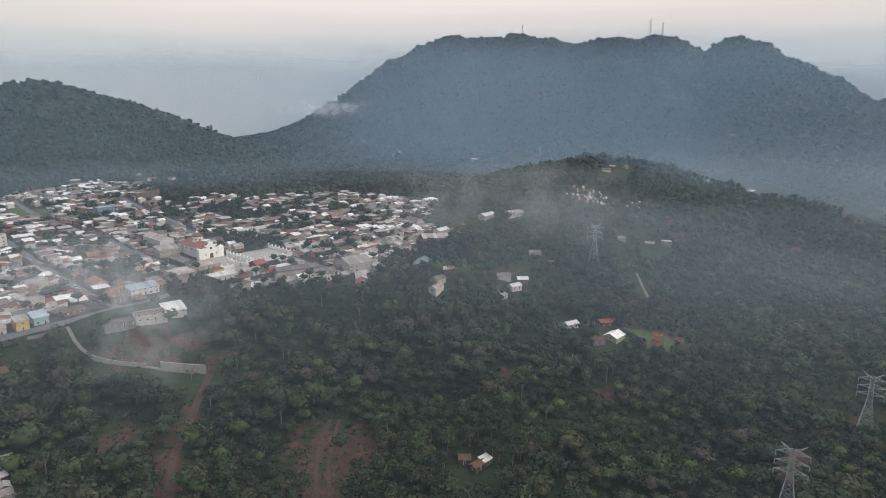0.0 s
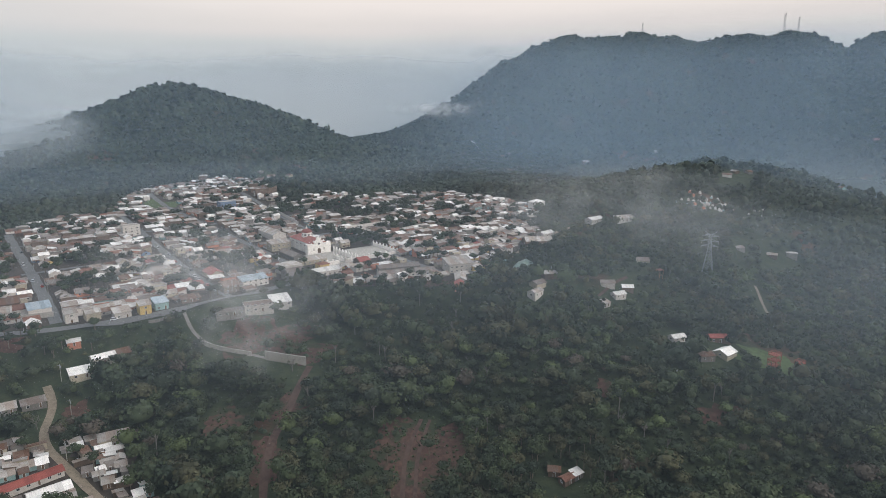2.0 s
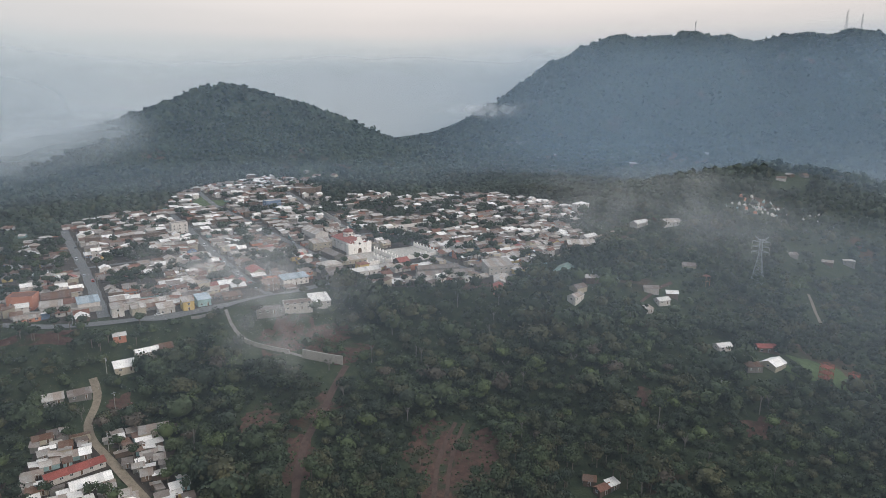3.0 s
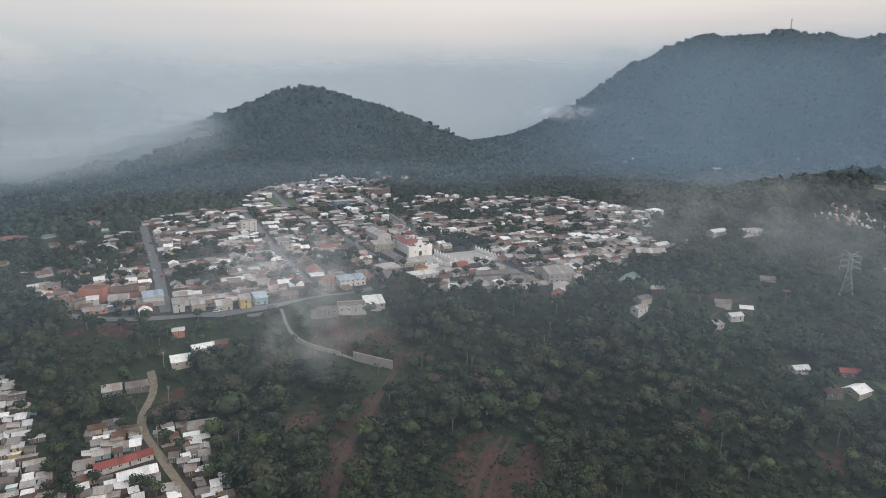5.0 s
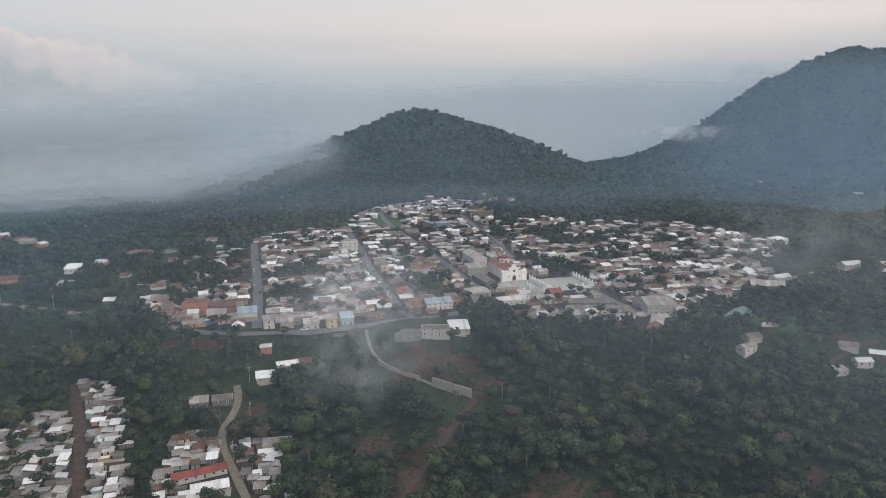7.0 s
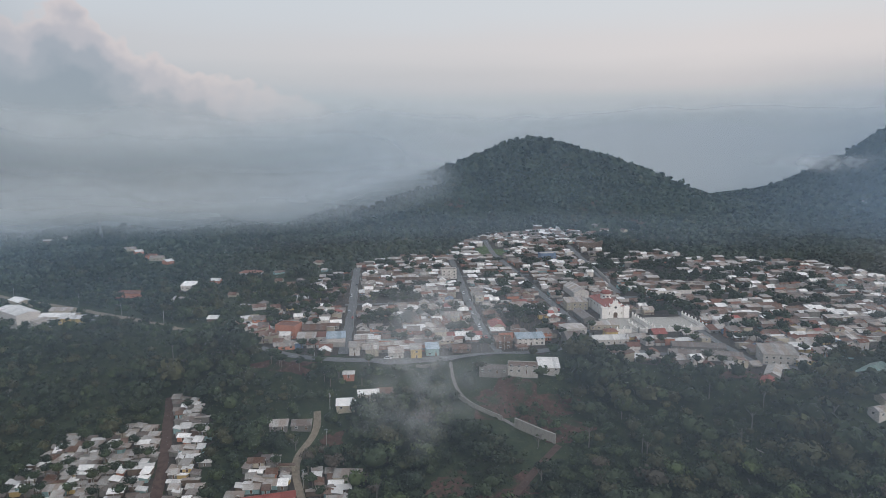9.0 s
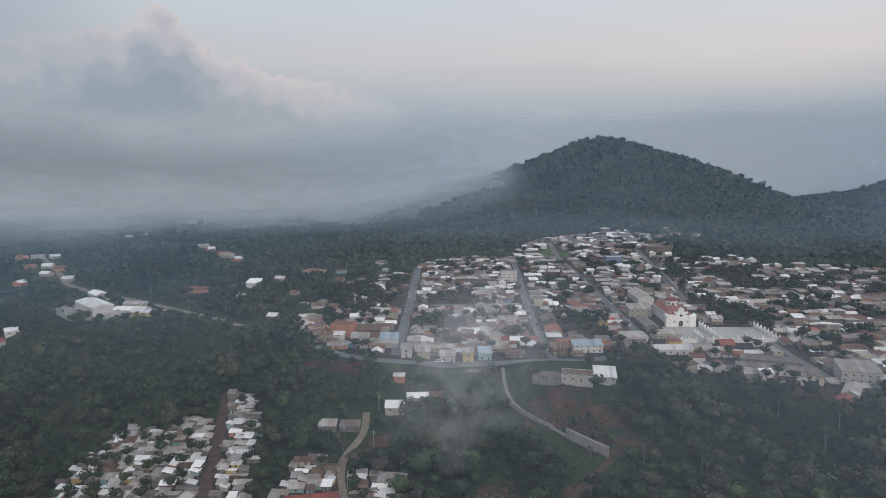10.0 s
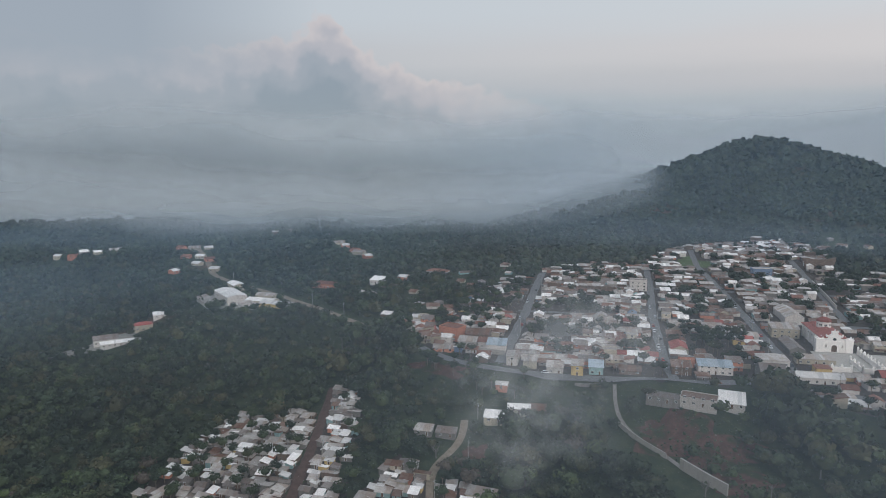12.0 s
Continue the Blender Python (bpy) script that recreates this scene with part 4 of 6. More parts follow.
# ---- buildings that can be told apart ----
LANDMARKS = [  # name, x, y, turn, w, d, h, kind, wall, roof, floors, label
    ("hall", -48, 418, TURN + 90, 24, 10, 4.6, "gable", "white", "zinc", 1, "large hall with pale zinc gable roof behind the church"),
    ("school_hall", -42, 384, TURN, 13, 8, 5.6, "shed", "cream", "zinc", 2, "two-storey cream building with dark windows beside the church"),
    ("low_house", -34, 364, TURN + 90, 20, 7, 3.2, "gable", "grey", "grey", 1, "long low house with grey sheet roof along the street"),
    ("low_house", -22, 350, TURN, 16, 5, 3.0, "shed", "cream", "zinc", 1, "low cream row with sheet roof below the church"),
    ("kiosk_house", -17, 338, TURN, 6, 6, 3.6, "hip", "yellow", "tile", 1, "small bright yellow house with tiled roof"),
    ("row_house", -16, 327, TURN, 18, 7, 3.2, "gable", "white", "white", 1, "long white house with white sheet roof"),
    ("house", 4, 344, TURN, 7, 8, 3.2, "gable", "brown", "red", 1, "house with faded red sheet roof by the plaza wall"),
    ("school", 25, 318, TURN - 18, 32, 7, 3.2, "gable", "white", "grey", 1, "long white school wing with grey roof and window row"),
    ("school", 22, 329, TURN - 18, 24, 8, 3.2, "gable", "grey", "grey", 1, "long school wing with weathered grey roof"),
    ("house", 53, 324, TURN - 15, 15, 11, 5.6, "shed", "lilac", "zinc", 2, "two-storey pale house with zinc roof and veranda"),
    ("house", 50, 303, 80, 14, 6, 3.2, "gable", "lilac", "zinc", 1, "narrow house with zinc roof on the slope"),
    ("house", 47, 291, 80, 7, 5, 3.0, "gable", "pink", "red", 1, "small house with red roof at the edge of town"),
    ("house", 62, 322, TURN, 6, 5, 3.2, "shed", "yellow", "zinc", 1, "small yellow house at the edge of town"),
    ("hall", 113, 374, TURN - 30, 18, 10, 3.8, "gable", "brown", "zinc", 1, "broad shed with worn zinc roof among trees"),
    ("house", 86, 317, 60, 20, 9, 3.2, "gable", "grey", "green", 1, "long house with pale green sheet roof in the trees"),
    ("apartment_house", 146, 478, TURN, 11, 9, 5.8, "hip", "white", "white", 2, "two-storey white house on the eastern edge of town"),
    ("corner_house", -160, 283, TURN - 22, 11, 9, 7.6, "flat", "pink", "tile", 2, "two-storey salmon corner house with orange roof"),
    ("house", -147, 279, TURN - 8, 9, 8, 3.6, "gable", "lilac", "zinc", 1, "pale house with zinc roof above the bank"),
    ("house", -140, 283, TURN, 8, 7, 3.6, "gable", "white", "tile", 1, "white house with clay tile roof above the bank"),
    ("house", -150, 290, TURN, 12, 9, 4.0, "gable", "brown", "rust", 1, "brown house with rusty sheet roof"),
    ("house", -133, 281, TURN, 9, 8, 4.2, "shed", "white", "blue", 1, "white house with pale blue roof by the street corner"),
    ("house", -117.5, 270.5, TURN, 5, 6, 5.0, "shed", "white", "zinc", 2, "narrow two-storey white house on the road"),
    ("house", -99, 273.5, TURN, 7, 6, 3.4, "shed", "lilac", "zinc", 1, "low pale house with zinc roof on the road"),
    ("house", -91, 277, TURN, 5, 6, 5.2, "shed", "yellow", "zinc", 2, "narrow two-storey yellow house with sheet roof"),
    ("house", -86, 283, TURN, 6, 7, 4.0, "shed", "teal", "blue", 1, "turquoise house with pale blue sheet roof"),
    ("row_house", -50, 313, TURN, 14, 7, 4.2, "shed", "white", "blue", 2, "two-storey white terrace with balconies on the main road"),
    ("row_house", -60, 304, TURN, 8, 7, 4.2, "shed", "brown", "rust", 2, "two-storey brown house with rusty roof"),
    ("row_house", -31, 320, TURN, 10, 12, 4.6, "gable", "grey", "grey", 1, "grey house with weathered roof at the road bend"),
    ("town_chapel", -71, 330, TURN + 90, 12, 8, 3.4, "gable", "cream", "red", 1, "chapel with long red gable roof beside a garden"),
    ("house", -34, 333, TURN, 12, 10, 5.6, "hip", "white", "zinc", 2, "two-storey white house with zinc hip roof by the trees"),
    ("workshop", -57, 280.5, TURN - 14, 13, 7, 2.2, "flat", "grey", "grey", 1, "raw block building with flat roof below the road"),
    ("workshop", -45.5, 284, TURN - 14, 13.5, 8, 3.4, "flat", "lilac", "rust", 2, "pale two-storey block building with arched windows"),
    ("workshop_annex", -36.5, 291.5, TURN - 10, 9.5, 10, 2.4, "shed", "lilac", "white", 1, "annex with bright white sheet roof below the road"),
    ("farmhouse", 149.5, 231, 28, 8.5, 7.5, 2.0, "gable", "cream", "white", 1, "farmhouse with bright white gable roof on a knoll"),
    ("shed", 154, 243, -8, 10, 5, 2.8, "gable", "brown", "red", 1, "shed with bright red roof behind the farmhouse"),
    ("shed", 134, 243, 10, 7, 5, 2.2, "gable", "white", "white", 1, "shed with bright white roof among trees"),
    ("shed", 139, 228, 0, 7, 4, 2.6, "shed", "grey", "rust", 1, "low rusty shed below the farmhouse"),
    ("hut", 58, 172, 25, 5.5, 3.4, 2.4, "gable", "brown", "tile", 1, "small hut with orange tile roof in the woods"),
    ("hut", 55, 176, -20, 4.2, 3.0, 2.2, "shed", "brown", "rust", 1, "small hut with rusty roof beside another"),
    ("house", -100.5, 250.5, 32, 9, 5.5, 2.8, "gable", "cream", "white", 1, "cream house with white roof on the slope"),
    ("house", -106.5, 243, 28, 8, 6, 2.4, "shed", "cream", "white", 1, "cream house with white roof beside the track"),
    ("house", -112, 255.5, 24, 5, 4, 2.2, "gable", "pink", "white", 1, "tiny salmon house with white roof below the road"),
    ("house", -94.5, 253.5, 32, 7, 5, 2.4, "shed", "brown", "rust", 1, "low house with rusty roof on the slope"),
    ("house", -124, 223, 26, 7, 5, 2.2, "shed", "grey", "zinc", 1, "low block house with zinc roof above the track"),
    ("house", -117, 227.5, 28, 8, 4.5, 2.2, "shed", "grey", "grey", 1, "low block house with grey roof above the track"),
    ("house", -86, 208, 20, 10, 5, 3.4, "shed", "cream", "zinc", 1, "cream terraced house with zinc roofs beside the track"),
    ("row_house", -103, 187, 38, 18, 5, 2.2, "gable", "lilac", "red", 1, "long pale row with faded red roof in the settlement"),
    ("house", -96.5, 182, 32, 12, 6, 2.2, "gable", "white", "white", 1, "long house with white roof in the settlement"),
    ("school", -338, 277, -15, 30, 14, 6.8, "gable", "white", "white", 2, "large white school block with white roof above the woods"),
    ("school", -314, 284, TURN - 6, 20, 11, 3.6, "gable", "cream", "white", 1, "low white-roofed school wing beside the main block"),
    ("school", -343, 263, -15, 27, 7, 3.2, "shed", "white", "zinc", 1, "low school veranda wing with pale roof"),
    ("school", -299, 281, TURN - 6, 14, 10, 4.0, "gable", "yellow", "white", 1, "small yellow school annex with white roof"),
    ("school", -366, 299, -15, 16, 9, 5.0, "gable", "cream", "white", 1, "cream school annex with white roof"),
    ("villa", -360, 208, 72, 14, 9, 3.6, "gable", "white", "grey", 1, "white villa with dark grey roof in the woods"),
    ("villa", -357, 229, 72, 11, 8, 3.8, "hip", "cream", "red", 1, "cream villa with red hip roof in the woods"),
    ("villa", -349, 210, 72, 19, 4.5, 2.6, "shed", "white", "white", 1, "long low outbuilding with white roof below a villa"),
    ("villa", -360, 241, 66, 8, 6, 2.6, "shed", "white", "white", 1, "small white-roofed outbuilding above a villa"),
    ("apartment_house", -136, 433, TURN, 11, 7, 8.4, "flat", "white", "grey", 3, "three-storey white building with rows of windows"),
    ("house", -89, 521, TURN, 13, 9, 6.6, "flat", "blue", "zinc", 2, "two-storey blue building with flat roof in the upper town"),
    ("school", -312, 272, -15, 14, 8, 3.0, "shed", "white", "zinc", 1, "low school wing with pale sheet roof round a yard"),
    ("school", -326, 296, TURN - 6, 14, 8, 3.2, "gable", "cream", "zinc", 1, "small cream school wing with zinc roof"),
    ("hut", 61.5, 173.5, 25, 4.0, 3.2, 2.3, "shed", "grey", "white", 1, "small hut with bright white roof in the woods"),
    ("villa", -322, 341, 20, 18, 9, 3.6, "hip", "pink", "tile", 1, "bungalow with orange tile roof among trees"),
    ("villa", -292, 362, 20, 9, 9, 5.8, "shed", "white", "white", 2, "two-storey white villa among trees"),
    ("villa", -283, 415, 20, 17, 9, 3.4, "hip", "lilac", "tile", 1, "bungalow with clay tile roof among trees"),
    ("shed", 126, 286, 15, 7, 5, 2.4, "gable", "white", "white", 1, "white-roofed shed on the eastern slope"),
    ("shed", 115, 278, 20, 6, 4, 2.4, "shed", "lilac", "zinc", 1, "pale shed with zinc roof on the eastern slope"),
    ("shed", 42, 254, 60, 5, 4, 2.6, "shed", "lilac", "zinc", 1, "small shed with zinc roof deep in the trees"),
    ("shed", 82, 282, 40, 8, 5, 2.8, "gable", "white", "zinc", 1, "small pale house at the end of a lane"),
    ("shed", 188, 413, 10, 15, 7, 3.0, "shed", "white", "zinc", 1, "long shed with pale roof on the cemetery slope"),
    ("shed", 168, 418, 30, 14, 7, 3.0, "gable", "white", "white", 1, "shed with pale roof beside a lane"),
    ("shed", 125, 394, 35, 12, 6, 3.0, "gable", "white", "white", 1, "shed with white roof beside a lane"),
]


def open_ground(x, y, steps):
    """Felled ground on the valley side of a lone building."""
    d = math.hypot(x, y)
    for j in range(1, steps + 1):
        TAKEN.append((x * (1 - 4.5 * j / d), y * (1 - 4.5 * j / d), 4.2))


for name, x, y, turn, w, d, h, kind, wall, roof, floors, label in LANDMARKS:
    ob = house(name, w * 0.92 * K, d * 0.88 * K, h * 0.8 * K, kind, wall, roof, label, floors, True, rise={"workshop_annex": 2.2, "school": 1.6}.get(name), category="building" if name in ("hall", "school", "workshop", "workshop_annex") else "house")
    place(ob, x, y, turn)
    k = max(1, int(w / 7))
    c, s = math.cos(radians(turn)), math.sin(radians(turn))
    for j in range(k):
        t = (j + 0.5) / k * w - w / 2
        TAKEN.append((x + t * c, y + t * s, d / 2 + 0.8))
    if x < -200 or x > 75 or name == "hut":
        open_ground(x, y, 2)

# ---- the rest of the town, row by row ----
GARDENS = [(-140, 374, 9), (-126, 370, 8), (-152, 366, 7), (-119, 314, 7), (-129, 310, 6), (-70, 350, 9), (-61, 354, 7), (-4, 412, 9), (-12, 402, 6), (36, 371, 6), (46, 372, 6), (55, 370, 5), (38, 498, 9), (48, 520, 8), (-84, 291, 4),
           (8, 400, 17), (32, 440, 15), (-18, 430, 9), (-60, 341, 9), (-50, 331, 8), (-40, 498, 15), (-10, 517, 17), (5, 487, 16), (25, 490, 12), (-146, 352, 11), (-132, 362, 9), (-134, 318, 8), (-122, 324, 7),
           (-180, 322, 9), (-172, 345, 9), (-196, 360, 10), (-200, 400, 9), (-80, 420, 8), (60, 400, 7), (70, 430, 8), (-33, 326, 7), (-22, 330, 5), (80, 500, 10), (34, 345, 5), (-110, 440, 6), (-48, 535, 8), (-104, 350, 6),
           (-76, 300, 5), (-68, 296, 5), (90, 470, 8), (50, 520, 8), (-90, 500, 7), (-30, 400, 5), (-28, 340, 4), (-124, 254, 9), (-138, 251, 9), (-110, 258, 6), (-92, 246, 7), (-78, 250, 7)]


def inside_one(poly, x, y):
    odd = False
    for (x0, y0), (x1, y1) in zip(poly, poly[1:] + poly[:1]):
        if (y0 > y) != (y1 > y) and x < (x1 - x0) * (y - y0) / (y1 - y0) + x0:
            odd = not odd
    return odd


def fill_town():
    r = random.Random(21)
    b = -120.0
    while b < 330:
        a = -230.0 + r.uniform(0, 6)
        while a < 200:
            far = grid_xy(a, b)[1] > 385
            ob = r.choice(FAR_MODELS if far else TOWN_MODELS)
            w = WIDE[ob.name]
            ax, bx = a + w / 2, b + r.uniform(-0.9, 0.9)
            a += w + r.choice([0.0, 0.1, 0.3, 0.6, 1.8])
            x, y = grid_xy(ax, bx)
            ends = [grid_xy(ax + k * w * 0.4, bx) for k in (-1, 1)]
            if not inside_one(TOWN, x, y) or near_road(x, y, 1.9) or any(near_road(p, q, 1.2) for p, q in ends) or in_clearing(x, y, 3.0):
                continue
            if any(math.hypot(x - gx, y - gy) < gr for gx, gy, gr in GARDENS) or not free(x, y, 2.0) or not all(free(p, q, 1.2) for p, q in ends):
                continue
            if r.random() < (0.36 if x < -145 - 0.5 * (y - 290) else 0.17 if y < 480 else 0.2):
                TREE_SPOTS.extend([(x, y)] + ends * (w > 6))
                continue
            turn, dz = TURN + (r.choice([0, 0, 0, 180]) if w > 5.5 else r.choice([0, 0, 90, 180, 270])) + r.uniform(-4, 4), r.uniform(-0.2, 0.5)
            if far:
                FAR_SPOTS.append((FAR_MODELS.index(ob), x, y, turn, dz))
            else:
                place(ob, x, y, turn, "houses of the town", dz)
        b += r.uniform(4.3, 5.6)


def fill_barrio():
    r = random.Random(5)
    for poly in SETTLED[1:]:
        b, row = -140.0, 0
        while b < 120:
            a = -140.0 + r.uniform(0, 4)
            while a < 120:
                ob = r.choice(SHACKS)
                w = WIDE[ob.name]
                ax, bx = a + w / 2, b + r.uniform(-0.9, 0.9)
                a += w + r.choice([0.0, 0.2, 0.5, 1.0, 2.4])
                x, y = -150 + ax * 0.93 - bx * 0.36, 190 + ax * 0.36 + bx * 0.93
                if not inside_one(poly, x, y) or near_road(x, y, 1.6) or not free(x, y, 1.5):
                    continue
                if r.random() < (0.1 if poly is not BARRIO else 0.38 if row % 3 == 2 else 0.15):
                    TREE_SPOTS.append((x, y))
                    continue
                place(ob, x, y, 26 + r.choice([0, 0, 0, 90, 180]) + r.uniform(-9, 9), "shacks of the settlement", r.uniform(0, 0.4))
            b += r.uniform(2.5, 3.5)
            row += 1


FAR_SPOTS = []
fill_town()
fill_barrio()


def far_quarter():
    """The town's far quarter, too small to pick apart, as one mesh."""
    m, mats = Mesh(), []
    for k, x, y, turn, dz in FAR_SPOTS:
        at = pose(x, y, hgt(x, y) + dz, 0, 0, turn) @ Matrix.Scale(1 / K, 4)
        for ob in FAR_MODELS[k].children:
            mat = ob.data.materials[0]
            if mat not in mats:
                mats.append(mat)
            m.add([at @ v.co for v in ob.data.vertices], [tuple(p.vertices) for p in ob.data.polygons], mats.index(mat))
    tagged(part("far_houses", m, tuple(mats), None), "crowded far quarter of low tin-roofed houses", "houses", kind="stuff")


far_quarter()

for cx, cy, rx, ry, turn, mat, *_ in CLEAR:
    if mat is GRASS:
        TAKEN.append((cx, cy, min(rx, ry)))
for q in LINES[13][0][::3]:
    open_ground(q[0], q[1], 2)

for qx, qy in [(-61, 259.5), (-55, 258), (-48, 257), (-41, 254.5), (-35, 252.5), (-29, 251), (-24, 250)]:
    open_ground(qx, qy, 1)

# hamlets and farm houses scattered through the woods
r_ = random.Random(3)
SCATTER = [(cx + rx * math.sin(k * 2.4 + cx), cy + ry * math.cos(k * 1.7 + cy)) for cx, cy, rx, ry, n in (
    (-205, 310, 10, 20, 5), (-228, 360, 18, 40, 7), (-250, 430, 25, 30, 4), (-640, 520, 50, 30, 4), (-720, 450, 60, 20, 4),
    (301, 744, 16, 5, 3), (207, 790, 9, 4, 2), (173, 880, 14, 6, 3), (104, 953, 6, 3, 1), (378, 750, 8, 4, 1), (614, 663, 6, 4, 1), (677, 559, 6, 4, 1), (308, 483, 16, 3, 2), (-62, 655, 20, 8, 4), (90, 300, 6, 8, 3))
           for k in range(n)]
NAMED = [(-632, 282), (-618, 283), (-604, 284), (-605, 306), (-606, 322), (-551, 372), (-530, 362), (-498, 348), (-486, 341), (-468, 328), (-480, 332), (-566, 367), (-453, 300), (-462, 474), (-440, 463), (-423, 454), (-400, 444), (-380, 435),
         (-254, 412), (-241, 350), (-436, 324), (-508, 340), (-503, 354), (-478, 345), (-492, 335), (-462, 336), (-473, 340), (-540, 380), (-450, 470), (-412, 450), (-390, 441), (-590, 300), (-622, 300), (-1040, 400), (-1030, 412), (-1052, 389), (310, 494), (322, 493), (333, 491), (423, 490), (432, 487), (463, 474), (273, 371), (281, 372), (289, 373), (249, 371), (159, 327), (85, 288), (88, 295), (123, 293), (134, 293), (139, 297), (-282, 417), (-268, 330), (-292, 388), (-455, 312)]
for k, (x, y) in enumerate(SCATTER + NAMED):
    if free(x, y, 3):
        far = math.hypot(x, y) > 400
        place(r_.choice(HAMLET if k >= len(SCATTER) and x < 0 else FAR_MODELS), x, y, math.degrees(math.atan2(-x, y)) + r_.uniform(-50, 50), "scattered farm houses", -0.1)
        TAKEN.append((x, y, 7.0 if far else 3.5))
        open_ground(x, y, 5 if far else 2)
for ob in TOWN_MODELS + FAR_MODELS + SHACKS + HAMLET:      # a model that found no place
    if ob.name not in USED:
        for o in (*ob.children_recursive, ob):
            bpy.data.objects.remove(o)

# ---- trees ----


def crown_shape(rs, n, rx, rz, size, lumps=7):
    """Leaf-clump quads over a lumpy crown, with a dark heart: vertices and quads."""
    c = rs.normal(size=(lumps, 3))
    c[:, 2] = np.abs(c[:, 2]) * 0.6
    c /= np.linalg.norm(c, axis=1)[:, None]
    c *= rs.uniform(0.35, 0.7, (lumps, 1))
    lr = rs.uniform(0.38, 0.62, lumps)
    k = rs.integers(0, lumps, n)
    d = rs.normal(size=(n, 3))
    d[:, 2] = np.where(d[:, 2] < -0.3, -d[:, 2], d[:, 2])
    d /= np.linalg.norm(d, axis=1)[:, None]
    p = (c[k] + d * (lr[k] * rs.uniform(0.8, 1.08, n))[:, None]) * (rx, rx, rz)
    nn = d + 0.45 * rs.normal(size=(n, 3))
    nn /= np.linalg.norm(nn, axis=1)[:, None]
    t = np.cross(nn, rs.normal(size=(n, 3)))
    t /= np.linalg.norm(t, axis=1)[:, None]
    b = np.cross(nn, t)
    s = (size * rs.uniform(0.6, 1.3, n))[:, None]
    v = np.stack([p - t * s - b * s * 0.8, p + t * s * 0.9 - b * s * 0.9, p + t * s + b * s * 0.7, p - t * s * 0.7 + b * s], 1).reshape(-1, 3)
    q = np.arange(4 * n).reshape(-1, 4)
    return v, q


def heart(rs, rx, rz, n=6, rings=4):
    """A low, lumpy body inside a crown: vertices and quads."""
    rows = ((-0.5, 0.55), (0.0, 0.85), (0.5, 0.72), (0.85, 0.3)) if rings == 4 else ((-0.4, 0.75), (0.25, 0.85), (0.85, 0.35)) if rings == 3 else ((-0.3, 0.9), (0.7, 0.45))
    v = []
    for z, r in rows:
        for k in range(n):
            a = 2 * math.pi * (k + 0.3 * z) / n
            j = rs.uniform(0.8, 1.15)
            v.append((rx * r * j * math.cos(a), rx * r * j * math.sin(a), rz * z * rs.uniform(0.85, 1.1)))
    t = (rings - 1) * n
    q = [(j * n + k, j * n + (k + 1) % n, (j + 1) * n + (k + 1) % n, (j + 1) * n + k) for j in range(rings - 1) for k in range(n)]
    q.append((t, t + 1, t + 2, t + 3))
    if n == 6:
        q.append((t, t + 3, t + 4, t + 5))
    else:
        q.append((t, t + 3, t + 4, t + 4))
    if n == 5:
        q[-1] = (t + 4, t, t + 2, t + 3)
    return np.array(v), np.array(q)


def join(parts):
    v, q, n = [], [], 0
    for a, b in parts:
        v.append(a)
        q.append(b + n)
        n += len(a)
    return np.concatenate(v), np.concatenate(q)


def strew(shapes, x, y, z, size, rs):
    """Copies of the crown shapes at many places, as one pair of arrays."""
    kinds, vs, qs, n = rs.integers(0, len(shapes), len(x)), [], [], 0
    for k, (v, q) in enumerate(shapes):
        i = np.flatnonzero(kinds == k)
        if not len(i):
            continue
        a = rs.uniform(0, 2 * math.pi, len(i))
        s = size[i][:, None] * rs.uniform(0.85, 1.15, (len(i), 1))
        c, w = np.cos(a)[:, None], np.sin(a)[:, None]
        px = (v[None, :, 0] * c - v[None, :, 1] * w) * s + x[i][:, None]
        py = (v[None, :, 0] * w + v[None, :, 1] * c) * s + y[i][:, None]
        pz = v[None, :, 2] * s * rs.uniform(0.85, 1.2, (len(i), 1)) + z[i][:, None]
        vs.append(np.stack([px, py, pz], -1).reshape(-1, 3))
        qs.append((q[None] + (np.arange(len(i)) * len(v))[:, None, None]).reshape(-1, 4) + n)
        n += len(i) * len(v)
    return np.concatenate(vs), np.concatenate(qs)


RS = np.random.default_rng(11)


def spots(d0, d1, step, rs, keep=None):
    """A jittered scatter over the land seen from the path, between two distances."""
    g = np.arange(-d1, d1, step)
    x, y = [a.ravel() for a in np.meshgrid(g, g[g > -100])]
    x, y = x + rs.uniform(-0.45, 0.45, x.size) * step, y + rs.uniform(-0.45, 0.45, x.size) * step
    d, a = np.hypot(x, y), np.degrees(np.arctan2(x, y))
    ok = (d >= d0) & (d < d1) & (a > -80) & (a < 62) & (y > 95 - 0.5 * np.minimum(x, 0) * 0)
    x, y = x[ok], y[ok]
    ok = ~in_clearing(x, y, 1.0) | (rs.random(len(x)) < 0.2)
    for poly in SETTLED:
        ok &= ~inside(poly, x, y)
    x, y = x[ok], y[ok]
    if d0 < 700:
        ok = ~near_road(x, y, 2.7) & ~((x < -205) & near_road(x, y, 4.5))
        for a_, b_, c_ in TAKEN:
            ok &= np.hypot(x - a_, y - b_) > c_ + 1.5
        x, y = x[ok], y[ok]
    if d0 > 300:      # thinner on the slopes that face away from the valley
        h0, d = height(x, y), np.hypot(x, y)
        rise = (height(x * (1 + 14 / d), y * (1 + 14 / d)) - height(x * (1 - 14 / d), y * (1 - 14 / d))) / 28
        ok = (rise > -0.08) | (rs.random(len(x)) < 0.3)
        x, y = x[ok], y[ok]
    return x, y


